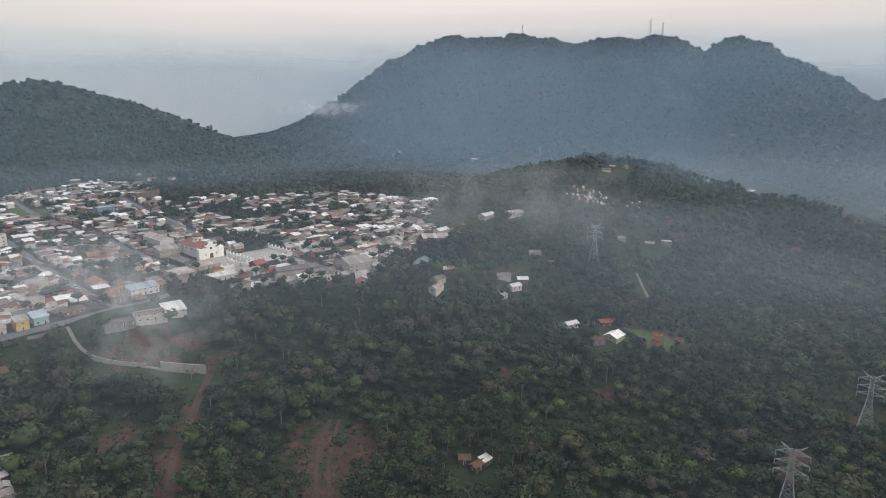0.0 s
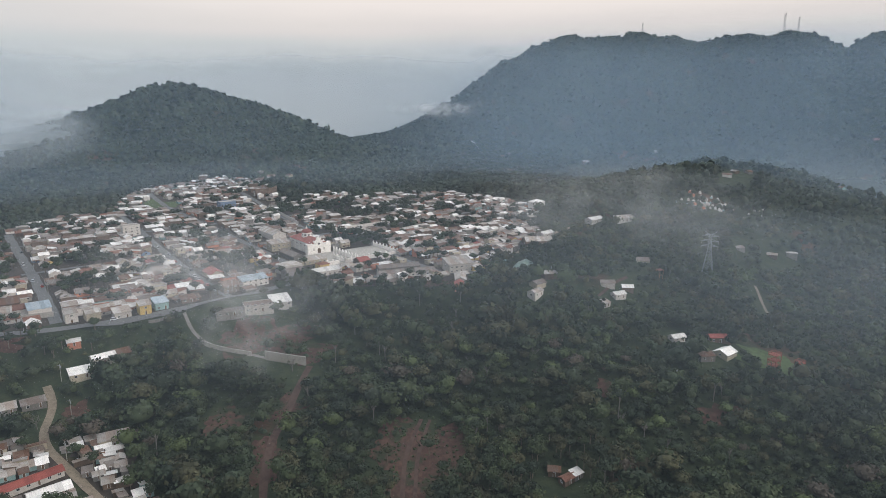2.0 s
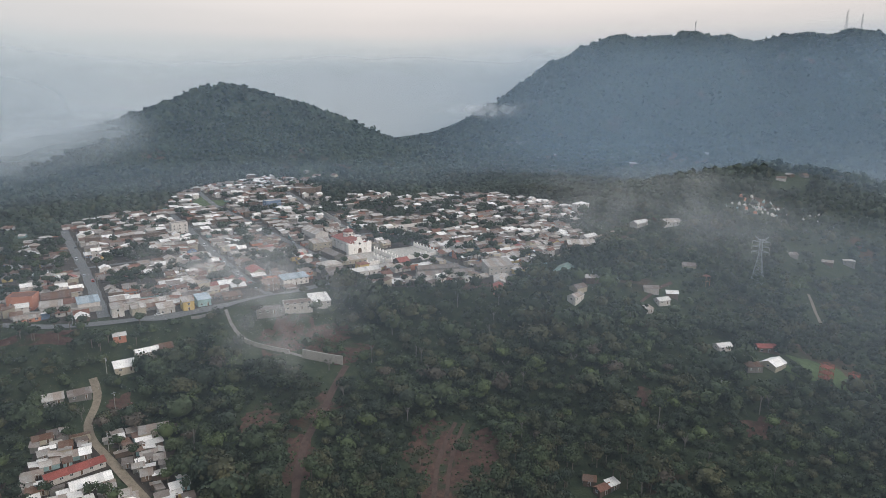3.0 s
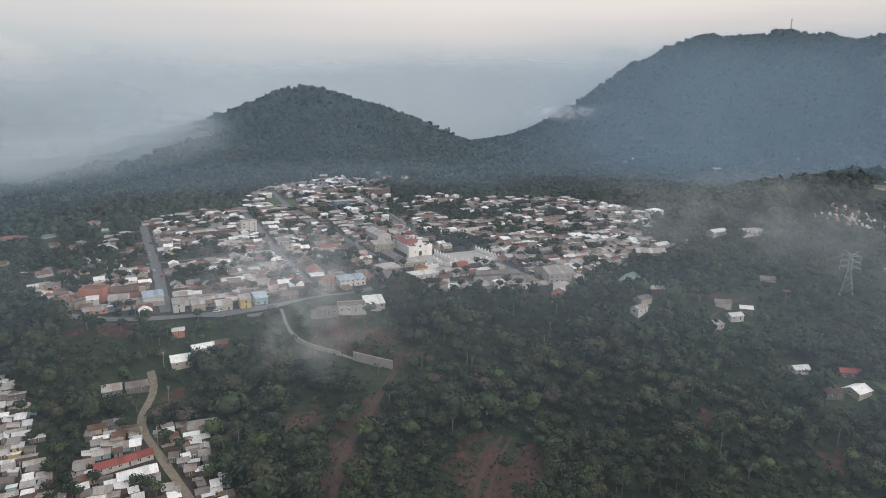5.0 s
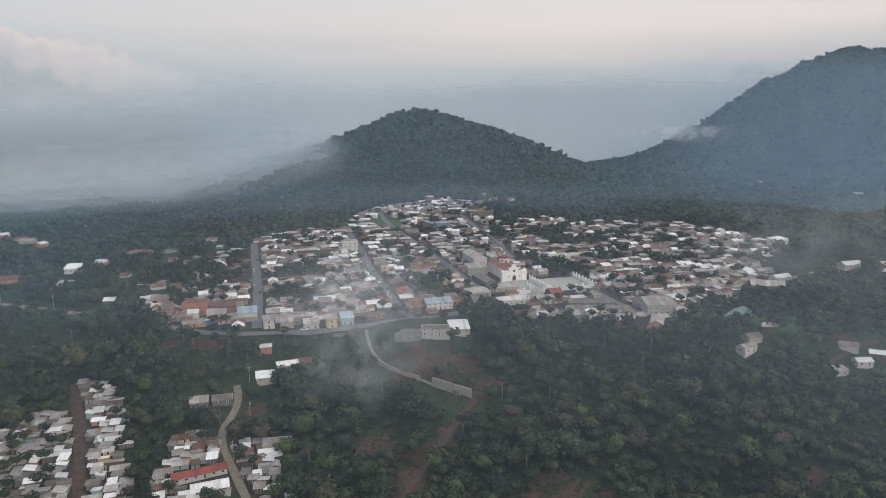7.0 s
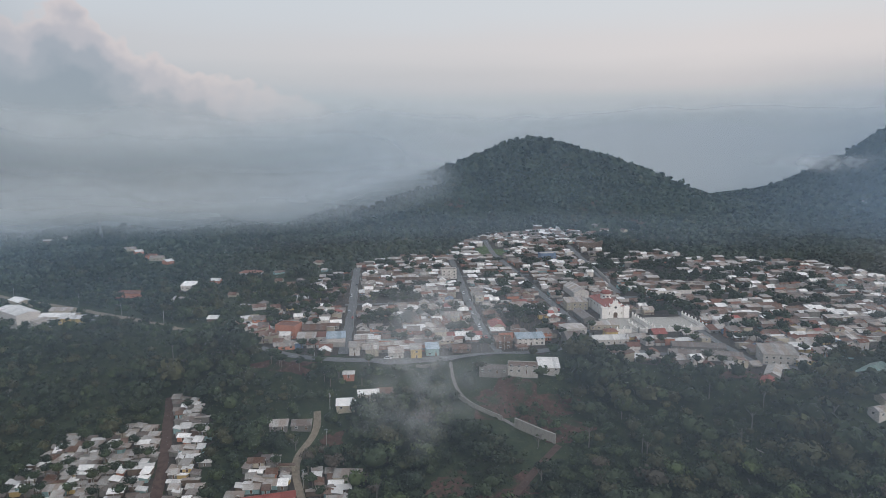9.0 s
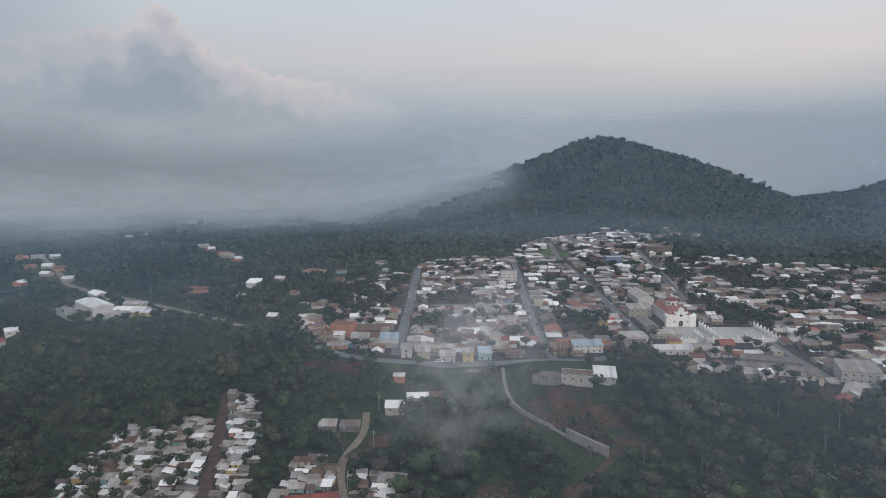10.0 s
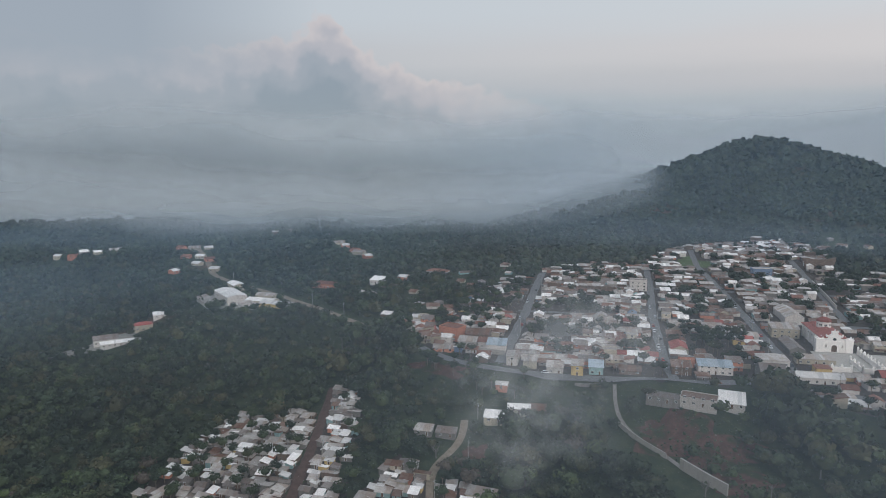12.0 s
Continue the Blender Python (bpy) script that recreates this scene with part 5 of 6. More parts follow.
def woods(name, label, shapes, x, y, size, lift, mat, rs):
    v, q = strew(shapes, x, y, height(x, y) + lift * size, size, rs)
    tagged(part(name, arrays_mesh(name, v, q, mat), mat, None), label, "forest", kind="stuff")


NEAR_SHAPES = [join([crown_shape(RS, 150, 1.0, RS.uniform(0.55, 0.95), 0.088, 11), heart(RS, 0.74, 0.5)]) for _ in range(12)]
MID_SHAPES = [join([crown_shape(RS, 56, 1.0, RS.uniform(0.6, 0.95), 0.135, 9), heart(RS, 0.76, 0.56, 5, 3)]) for _ in range(10)]
FAR_SHAPES = [join([crown_shape(RS, 5, 1.0, 0.75, 0.34), heart(RS, 0.85, 0.65, 5, 3)]) for _ in range(10)]
DISTANT_SHAPES = [join([crown_shape(RS, 5, 0.9, 0.7, 0.42, 4), heart(RS, 0.9, 0.7, 5, 2)]) for _ in range(10)]

# ---- pylons, masts and cables ----


def lattice(m, z0, z1, w0, w1, bays, r, wx=1.0):
    """Four legs and their cross bracing between two heights."""
    def corner(t, k):
        w = w0 + (w1 - w0) * t
        sx, sy = ((-1, -1), (1, -1), (1, 1), (-1, 1))[k % 4]
        return (sx * w / 2 * wx, sy * w / 2, z0 + (z1 - z0) * t)
    for k in range(4):
        m.tube(corner(0, k), corner(1, k), r * 1.5, r * 1.2, 4)
        for j in range(bays):
            a, b = j / bays, (j + 1) / bays
            m.tube(corner(a, k), corner(b, k + 1), r, r, 3)
            m.tube(corner(a, k + 1), corner(b, k), r, r, 3)
            m.tube(corner(b, k), corner(b, k + 1), r, r, 3)
    return m


ARMS = ((16.0, 4.6), (19.0, 4.6), (22.0, 4.6))


def pylon_model():
    top = tagged(new("pylon"), "galvanised steel lattice power pylon in the woods", "pylon", group="power line pylons")
    part("leg_frame", lattice(Mesh(), -1.5, 14.0, 6.4, 1.9, 5, 0.06), STEEL, top)
    part("mast_frame", lattice(Mesh(), 14.0, 23.4, 1.9, 1.4, 6, 0.05), STEEL, top)
    for z, w in ARMS:
        for s in (-1, 1):
            m = Mesh()
            for y in (-0.6, 0.6):
                m.tube((s * 0.8, y, z), (s * w, 0, z + 0.2), 0.08, 0.06, 4).tube((s * 0.8, y, z + 1.3), (s * w, 0, z + 0.2), 0.08, 0.06, 4)
                for t in (0.3, 0.6):
                    m.tube((s * (0.8 + (w - 0.8) * t), y * (1 - t), z + 0.2 * t), (s * (0.8 + (w - 0.8) * t), y * (1 - t), z + 1.3 - 1.1 * t), 0.05, 0.05, 3)
            arm = part("cross_arm", m, STEEL, top)
            part("insulator", Mesh().tube((s * w, 0, z + 0.2), (s * w, 0, z - 1.5), 0.12, 0.12, 6), CONCRETE, arm, "grey insulator string")
    for s in (-1, 1):
        part("peak_arm", Mesh().tube((s * 0.5, 0.4, 23.0), (s * 3.6, 0, 25.2), 0.09, 0.06, 4).tube((s * 0.5, -0.4, 23.0), (s * 3.6, 0, 25.2), 0.09, 0.06, 4).tube((s * 0.7, 0, 22.2), (s * 3.6, 0, 25.2), 0.07, 0.05, 4), STEEL, top)
    return top


PYLON = pylon_model()
PYLONS = [(137, 121.5, -50), (213, 155, -52), (205, 336, -40)]
for x, y, turn in PYLONS:
    place(PYLON, x, y, turn, size=K)


def arm_ends(x, y, turn):
    m = pose(x, y, hgt(x, y), 0, 0, turn)
    return [m @ Vector((s * w, 0, z - 1.5)) for z, w in ARMS for s in (-1, 1)] + [m @ Vector((s * 3.6, 0, 25.2)) for s in (-1, 1)]


def cable(a, b, sag, r=0.02, name="power_cable", label="thin sagging power cable between pylons"):
    m, n = Mesh(), 10
    p = [a.lerp(b, i / n) - Vector((0, 0, sag * 4 * (i / n) * (1 - i / n))) for i in range(n + 1)]
    for i in range(n):
        m.tube(p[i], p[i + 1], r, r, 4)
    tagged(part(name, m, WIRE, None), label, "cable", group="power cables")


for i, j in ((0, 1), (1, 2)):
    for a, b in zip(arm_ends(*PYLONS[i]), arm_ends(*PYLONS[j])):
        cable(a, b, 2.5 if i == 0 else 6.0)
for a in arm_ends(*PYLONS[0]):
    cable(a, a + Vector((-30, -70, -14)), 3.0)


def mast(x, y, tall, w, name, label, base=None):
    top = tagged(new(name), label, "mast")
    z = hgt(x, y) if base is None else base
    top.matrix_basis = pose(x, y, z)
    part("lattice_frame", lattice(Mesh(), -1.0, tall, w, w * 0.55, max(5, int(tall / 2.2)), 0.06), STEEL, top)
    for k in range(3):
        a = k * 2.1
        part("antenna", Mesh().box(w * 0.5 * math.cos(a) - 0.15, w * 0.5 * math.cos(a) + 0.15, w * 0.5 * math.sin(a) - 0.15, w * 0.5 * math.sin(a) + 0.15, tall - 2.6 - k, tall - 0.4 - k), TRIM, top)
    part("spike", Mesh().tube((0, 0, tall - 1), (0, 0, tall + 3), 0.08, 0.04, 4), STEEL, top)


mast(-566, 535, 37, 2.6, "radio_mast", "grey lattice radio mast rising over the western woods")
mast(687, 948, 32, 3.4, "radio_mast", "tall grey radio mast on the ridge crest")
mast(703, 937, 24, 2.4, "radio_mast", "shorter radio mast on the ridge crest")
mast(516, 1072, 22, 2.0, "radio_mast", "small radio mast on the ridge crest")


def red_tower(x, y, tall, w, label):
    top = tagged(new("steel_tower"), label, "tower", group="red steel towers")
    top.matrix_basis = pose(x, y, hgt(x, y), 0, 0, 20)
    part("frame", lattice(Mesh(), -1.0, tall, w, w, 4, 0.09), RED_STEEL, top)
    for k in range(4):
        z = tall * (k + 1) / 4
        part("platform", Mesh().box(-w / 2, w / 2, -w / 2, w / 2, z - 0.1, z + 0.1), RED_STEEL, top)
    part("railing", lattice(Mesh(), tall, tall + 1.1, w, w, 1, 0.06), RED_STEEL, top)


red_tower(164, 219, 9.0, 3.6, "red steel lattice viewing tower beside a meadow")
red_tower(177, 220, 6.0, 3.0, "shorter red steel lattice tower beside a meadow")


def platform_hut():
    top = tagged(new("lookout_platform"), "small ochre wooden lookout on posts among trees", "lookout")
    top.matrix_basis = pose(161, 311, hgt(161, 311), 0, 0, 15) @ Matrix.Scale(0.72, 4)
    for sx in (-1, 1):
        for sy in (-1, 1):
            part("post", Mesh().tube((sx * 1.7, sy * 1.7, -1), (sx * 1.7, sy * 1.7, 7.5), 0.15, 0.13, 6), OCHRE, top)
    part("deck", Mesh().box(-2, 2, -2, 2, 3.6, 3.8), OCHRE, top)
    part("railing", lattice(Mesh(), 3.8, 4.9, 3.8, 3.8, 1, 0.07), OCHRE, top)
    part("roof", Mesh().add([(-2.4, -2.4, 7.4), (2.4, -2.4, 7.4), (2.4, 2.4, 7.4), (-2.4, 2.4, 7.4), (0, 0, 8.6)], [(3, 2, 1, 0), (0, 1, 4), (1, 2, 4), (2, 3, 4), (3, 0, 4)]), ROOFS["tile"], top)


platform_hut()

# ---- walls and poles ----


def run_wall(pts, tall, mat, name, label, thick=0.3):
    m = Mesh()
    p = resample(pts, 3.0)
    for (x0, y0), (x1, y1) in zip(p, p[1:]):
        d = math.hypot(x1 - x0, y1 - y0)
        nx, ny = -(y1 - y0) / d * thick / 2, (x1 - x0) / d * thick / 2
        z0, z1 = hgt(x0, y0), hgt(x1, y1)
        m.add([(x0 - nx, y0 - ny, z0 - 2), (x1 - nx, y1 - ny, z1 - 2), (x1 + nx, y1 + ny, z1 - 2), (x0 + nx, y0 + ny, z0 - 2),
               (x0 - nx, y0 - ny, z0 + tall), (x1 - nx, y1 - ny, z1 + tall), (x1 + nx, y1 + ny, z1 + tall), (x0 + nx, y0 + ny, z0 + tall)],
              [(4, 5, 6, 7), (0, 1, 5, 4), (2, 3, 7, 6), (1, 2, 6, 5), (3, 0, 4, 7)])
    tagged(part(name, m, mat, None), label, "wall")


run_wall([(-67, 264.3), (-61.5, 260.8), (-55, 259.2), (-46.5, 257.8)], 2.0, CONCRETE, "parapet", "pale concrete parapet along the winding path")
run_wall([(-41, 256), (-33, 253.6), (-24.6, 251.9)], 3.8, CONCRETE, "retaining_wall", "tall pale concrete retaining wall among trees", 0.6)
run_wall([(-88, 270), (-84.5, 269), (-80.5, 271.5), (-79.5, 275)], 0.9, WALLS["grey"], "retaining_wall", "grey curved retaining wall at the road bend", 0.5)
run_wall([(-160, 270), (-148, 271), (-136, 274), (-126, 277)], 2.4, WALLS["lilac"], "garden_wall", "long pale garden wall on the terrace edge")
run_wall([(-118, 283), (-104, 290), (-90, 298)], 2.2, WALLS["lilac"], "garden_wall", "pale courtyard wall behind roadside houses")
run_wall([(-33, 456), (-46, 490), (-57, 515)], 2.4, WALLS["white"], "garden_wall", "long white wall along a climbing street")
run_wall([(-8, 430), (12, 441), (30, 450)], 2.4, WALLS["white"], "garden_wall", "white wall in front of a grove")
run_wall([(-70, 552), (-62, 553), (-55, 556), (-54, 566)], 7.0, WALLS["brown"], "retaining_wall", "tall brown retaining wall below a hillside terrace", 1.2)
run_wall([(-66, 312), (-52, 320), (-40, 326)], 2.2, WALLS["cream"], "garden_wall", "cream wall round a garden")


def pole_model():
    top = tagged(new("utility_pole"), "grey concrete utility pole with cross bar", "pole", group="utility poles")
    part("shaft", Mesh().tube((0, 0, -1), (0, 0, 9.5), 0.16, 0.1, 6), CONCRETE, top)
    part("cross_bar", Mesh().box(-0.9, 0.9, -0.06, 0.06, 8.8, 8.95), STEEL, top)
    part("transformer", Mesh().tube((0.3, 0.2, 7.2), (0.3, 0.2, 8.1), 0.25, 0.25, 8), STEEL, top)
    return top


POLE = pole_model()
POLES = [(-112, 240), (-104, 224), (-97, 198), (-84, 186), (-71, 160), (-142, 190), (-160, 214), (-128, 176), (-29, 312), (-58, 300), (-84, 284), (-108, 268), (-130, 258),
         (-40, 352), (-56, 385), (-80, 330), (-98, 372), (-140, 310), (-165, 360), (-186, 402), (118, 214), (96, 300), (70, 320), (-240, 286), (-285, 300), (-335, 314), (-390, 312), (30, 322), (-8, 322)]
for k, (x, y) in enumerate(POLES):
    place(POLE, x, y, (k * 37) % 180)

# ---- cars along the streets ----
CAR_PAINT = {"white": plain("white_car_paint", (0.72, 0.72, 0.72), 0.3), "silver": plain("silver_car_paint", (0.42, 0.43, 0.45), 0.3, 0.4), "dark": plain("dark_car_paint", (0.05, 0.055, 0.065), 0.3), "red": plain("red_car_paint", (0.35, 0.04, 0.03), 0.3)}
RUBBER = plain("tyre_rubber", (0.03, 0.03, 0.03), 0.9)


def car_model(colour, tall=1.45):
    top = tagged(new("car"), f"{colour} car parked along a town street", "car", group="parked cars")
    side = [(-2.1, 0.35), (2.1, 0.35), (2.15, 0.75), (1.35, 0.9), (-2.0, 0.95), (-2.15, 0.7)]
    part("body", Mesh().prism(side, -0.85, 0.85), CAR_PAINT[colour], top)
    part("cabin", Mesh().prism([(-1.8, 0.93), (1.2, 0.88), (0.5, tall), (-1.3, tall)], -0.75, 0.75), GLASS, top, "dark glazed cabin")
    part("roof_panel", Mesh().box(-1.35, 0.55, -0.72, 0.72, tall, tall + 0.05), CAR_PAINT[colour], top)
    for x in (-1.3, 1.35):
        for y in (-0.8, 0.8):
            part("wheel", Mesh().tube((x, y - 0.1, 0.33), (x, y + 0.1, 0.33), 0.33, 0.33, 10), RUBBER, top)
    return top


CARS = [car_model("white"), car_model("silver"), car_model("dark"), car_model("red"), car_model("white", 1.9)]
for k, (line, t, side) in enumerate([(0, 0.12, 1), (0, 0.3, -1), (0, 0.36, 1), (0, 0.55, 1), (0, 0.7, -1), (1, 0.08, 1), (1, 0.12, 1), (1, 0.17, 1), (1, 0.2, 1), (1, 0.25, -1), (1, 0.3, 1), (1, 0.34, 1), (1, 0.42, -1), (1, 0.5, 1),
                                     (2, 0.08, -1), (2, 0.16, 1), (2, 0.22, 1), (2, 0.3, -1), (2, 0.4, 1), (2, 0.55, -1), (4, 0.25, 1), (4, 0.5, -1), (4, 0.72, 1), (4, 0.86, 1), (9, 0.22, 1), (11, 0.5, 1)]):
    p, w = LINES[line]
    i = min(len(p) - 2, int(t * len(p)))
    d = p[i + 1] - p[i]
    d /= np.linalg.norm(d)
    c = p[i] + side * (w / 2 - 1.1) * np.array((-d[1], d[0]))
    place(CARS[(k * 3) % 5], c[0], c[1], math.degrees(math.atan2(d[1], d[0])), dz=0.3)

# ---- the cemetery on the eastern hill ----


def tomb_model(w, d, h, mat, label):
    top = tagged(new("tomb"), label, "tomb", group="tombs of the hillside cemetery")
    part("base", Mesh().box(-w / 2 - 0.2, w / 2 + 0.2, -d / 2 - 0.2, d / 2 + 0.2, -1, 0.3), CONCRETE, top)
    part("body", Mesh().prism([(-w / 2, 0.3), (w / 2, 0.3), (w / 2, h), (0, h + w * 0.35), (-w / 2, h)], -d / 2, d / 2), mat, top)
    part("cross", Mesh().box(-0.08, 0.08, -0.08, 0.08, h, h + 1.5).box(-0.35, 0.35, -0.07, 0.07, h + 0.95, h + 1.1), TRIM, top)
    return top


TOMBS = [tomb_model(1.3, 2.1, 1.2, WALLS["white"], "white plastered tomb with a cross"), tomb_model(1.9, 2.3, 2.0, WALLS["white"], "large white chapel tomb with a cross"),
         tomb_model(1.5, 2.2, 1.4, WALLS["teal"], "turquoise painted tomb with a cross"), tomb_model(2.4, 2.8, 2.4, WALLS["pink"], "salmon painted chapel tomb with a cross")]
tr = random.Random(9)
for k in range(56):
    x, y = 262 + tr.gauss(0, 11), 434 + tr.gauss(0, 6)
    place(TOMBS[tr.choice([0, 0, 0, 1, 2, 3])], x, y, 15 + tr.uniform(-20, 20))
    TAKEN.append((x, y, 1.0))
for k in range(12):
    x, y = 295 + tr.gauss(0, 14), 425 + tr.gauss(0, 7)
    place(TOMBS[0], x, y, tr.uniform(0, 90))

# ---- bare and dead trees ----


def bare_tree(seed, label="pale leafless tree with spreading branches"):
    r = random.Random(seed)
    top = tagged(new("bare_tree"), label, "tree", group="bare trees")
    t, b = Mesh().tube((0, 0, -1), (0.2, 0, 4.0), 0.3, 0.2, 6), Mesh()
    for k in range(7):
        a, z = r.uniform(0, 6.28), r.uniform(2.5, 4.0)
        p = Vector((0.15, 0, z))
        e = p + Vector((math.cos(a) * r.uniform(1.6, 2.8), math.sin(a) * r.uniform(1.6, 2.8), r.uniform(1.8, 3.2)))
        b.tube(p, e, 0.13, 0.07, 5)
        for j in range(5):
            f = p.lerp(e, r.uniform(0.4, 1.0))
            b.tube(f, f + Vector((r.uniform(-1.3, 1.3), r.uniform(-1.3, 1.3), r.uniform(0.6, 1.8))), 0.06, 0.02, 4)
    part("trunk", t, PALE_BARK, top)
    part("branches", b, PALE_BARK, top)
    return top


BARE = [bare_tree(1), bare_tree(2)]
for k, (x, y) in enumerate([(86, 194), (92, 188), (134, 208), (66, 232), (-112, 216), (160, 178), (180, 190), (40, 236), (-30, 248), (118, 236), (-260, 215), (-275, 200)]):
    place(BARE[k % 2], x, y, k * 50)
for gx, gy, gr in GARDENS:
    for k in range(int(gr * gr / 9)):
        a, d = RS.uniform(0, 6.28), gr * math.sqrt(RS.uniform(0, 1))
        TREE_SPOTS.append((gx + d * math.cos(a), gy + d * math.sin(a)))


def sizes(n):
    """Crown radii: many small, a few large."""
    return np.clip(2.9 * np.exp(0.34 * RS.normal(size=n)), 1.3, 5.6)


def tall(x, y):
    """Where the wood stands high."""
    return 1 + bump(x, y, -175, 249, 26, 13, 0.8) + bump(x, y, -10, 284, 30, 10, 0.6) + bump(x, y, 70, 262, 30, 25, 0.5) + bump(x, y, -70, 245, 15, 10, 0.4) + 0.25 * wobble(x, y, 17)


x, y = spots(105, 255, 4.6, RS)
solo = (np.abs(x - 15) < 60) & (y > 150) & (y < 205)
solo &= np.cumsum(solo) <= 190
nx, ny = x[~solo], y[~solo]
tone = RS.random(len(nx))
for k, mat in enumerate(LEAF):
    lo, hi = ((0, 0.38), (0.38, 0.76), (0.76, 0.83), (0.83, 0.95), (0.95, 1.1))[k]
    i = (tone >= lo) & (tone < hi)
    woods("woodland", "dense dark green broadleaf woodland on the slopes", NEAR_SHAPES, nx[i], ny[i], sizes(i.sum()) * tall(nx[i], ny[i]), 0.9, mat, RS)
bx, by = spots(105, 262, 3.6, RS)
woods("undergrowth", "dark green bushes and saplings between the trees", DISTANT_SHAPES, bx, by, RS.uniform(0.8, 1.7, len(bx)), 0.5, LEAF[0], RS)
cx_, cy_ = RS.uniform(-70, 60, 5000), RS.uniform(180, 310, 5000)
i = in_clearing(cx_, cy_, 2.0) & ~near_road(cx_, cy_, 0.6)
woods("undergrowth", "low scrub growing over bare earth", FAR_SHAPES, cx_[i], cy_[i], RS.uniform(0.25, 0.8, i.sum()), 0.4, LEAF[1], RS)
gy_ = np.array([s for s in TREE_SPOTS if s[1] > 365 and not near_road(s[0], s[1], 0.8)])
x1, y1 = spots(255, 480, 5.0, RS)
tone = RS.random(len(x1))
for k, lo, hi in ((0, 0, 0.45), (1, 0.45, 0.86), (3, 0.86, 1.1)):
    i = (tone >= lo) & (tone < hi)
    woods("woodland", "dense dark green woodland around the town", MID_SHAPES, x1[i], y1[i], 0.95 * sizes(i.sum()) * tall(x1[i], y1[i]), 0.8, LEAF[k], RS)
woods("garden_trees", "dark green trees between the far houses", MID_SHAPES, gy_[:, 0], gy_[:, 1], RS.uniform(1.8, 3.6, len(gy_)), 0.9, LEAF[0], RS)
x1, y1 = spots(480, 790, 5.6, RS)
woods("woodland", "dark woodland rising behind the town", FAR_SHAPES, x1, y1, 0.98 * sizes(len(x1)), 0.6, LEAF_FAR, RS)
x2, y2 = spots(790, 1225, 6.6, RS)
woods("far_woods", "dark forest covering the far hills", DISTANT_SHAPES, x2, y2, 1.3 * sizes(len(x2)), 0.3, LEAF_FAR, RS)


def tree_model(k, kind="tree", label="broadleaf tree with rounded dark green crown in the woods"):
    rs = np.random.default_rng(100 + k)
    top = tagged(new(kind), label, "tree")
    t, h = Mesh(), rs.uniform(3.6, 5.4)
    t.tube((0, 0, -1.0), (0.1, 0, h * 0.6), 0.28, 0.2, 6).tube((0.1, 0, h * 0.6), (0.0, 0.1, h + 1.2), 0.2, 0.1, 6)
    for j in range(4):
        a = rs.uniform(0, 6.28)
        t.tube((0.06, 0, h * 0.75), (1.6 * math.cos(a), 1.6 * math.sin(a), h + 1.4), 0.12, 0.04, 5)
    part("trunk", t, BARK, top)
    R = rs.uniform(3.4, 5.8) if kind == "tree" else rs.uniform(2.6, 4.0)
    v, q = join([crown_shape(rs, 210, R, R * rs.uniform(0.6, 0.9), 0.085 * R, 11), heart(rs, R * 0.72, R * 0.48)])
    v[:, 2] += h + R * 0.35
    leaf = LEAF[(0, 1, 3)[k % 3]] if kind == "tree" else LEAF[k % 2]
    part("crown", arrays_mesh("crown", v, q, leaf), leaf, top)
    return top


def emergent_model(k):
    rs = np.random.default_rng(300 + k)
    top = tagged(new("tall_tree"), "tall tree with bare pale trunk above the woodland canopy", "tree", group="tall trees")
    h = rs.uniform(8.5, 11)
    t = Mesh().tube((0, 0, -1.5), (0.2, 0.1, h * 0.7), 0.3, 0.2, 7).tube((0.2, 0.1, h * 0.7), (0.1, 0.3, h + 1.0), 0.2, 0.08, 6)
    for j in range(6):
        a = rs.uniform(0, 6.28)
        t.tube((0.18, 0.1, h * rs.uniform(0.6, 0.85)), (2.2 * math.cos(a), 2.2 * math.sin(a), h + rs.uniform(0.4, 1.4)), 0.11, 0.04, 5)
    part("trunk", t, PALE_BARK, top)
    R = rs.uniform(3.0, 4.4)
    v, q = join([crown_shape(rs, 210, R, R * rs.uniform(0.45, 0.65), 0.085 * R, 11), heart(rs, R * 0.6, R * 0.35)])
    v[:, 2] += h + R * 0.2
    part("crown", arrays_mesh("crown", v, q, LEAF[k % 2]), LEAF[k % 2], top)
    return top


EMERGENT = [emergent_model(k) for k in range(4)]
er = random.Random(17)
for k in range(24):
    a, b = er.uniform(-75, 140), er.uniform(150, 285)
    if not in_clearing(a, b, 1.0) and not near_road(a, b, 2.0) and free(a, b, 2.5) and b < float(edge(a)) - 6:
        place(EMERGENT[k % 4], a, b, er.uniform(0, 360), size=1.15)
for k in range(14):
    a, b = er.uniform(-200, -150), er.uniform(240, 256)
    if not any(inside_one(p, a, b) for p in SETTLED):
        place(EMERGENT[k % 4], a, b, er.uniform(0, 360), size=1.15)

TREES = [tree_model(k) for k in range(9)]
for i, (a, b) in enumerate(zip(x[solo], y[solo])):
    place(TREES[i % 9], a, b, (i * 47) % 360, "trees of the near slope")
TOWN_TREES = [tree_model(20 + k, "garden_tree", "leafy dark green garden tree between houses") for k in range(4)]
for i, (a, b) in enumerate(TREE_SPOTS):
    if b <= 365 and not near_road(a, b, 1.0) and free(a, b, 1.0):
        place(TOWN_TREES[i % 4], a, b, (i * 71) % 360, "garden trees of the town", -0.3)

# ---- mist, and sheets painted as haze ----


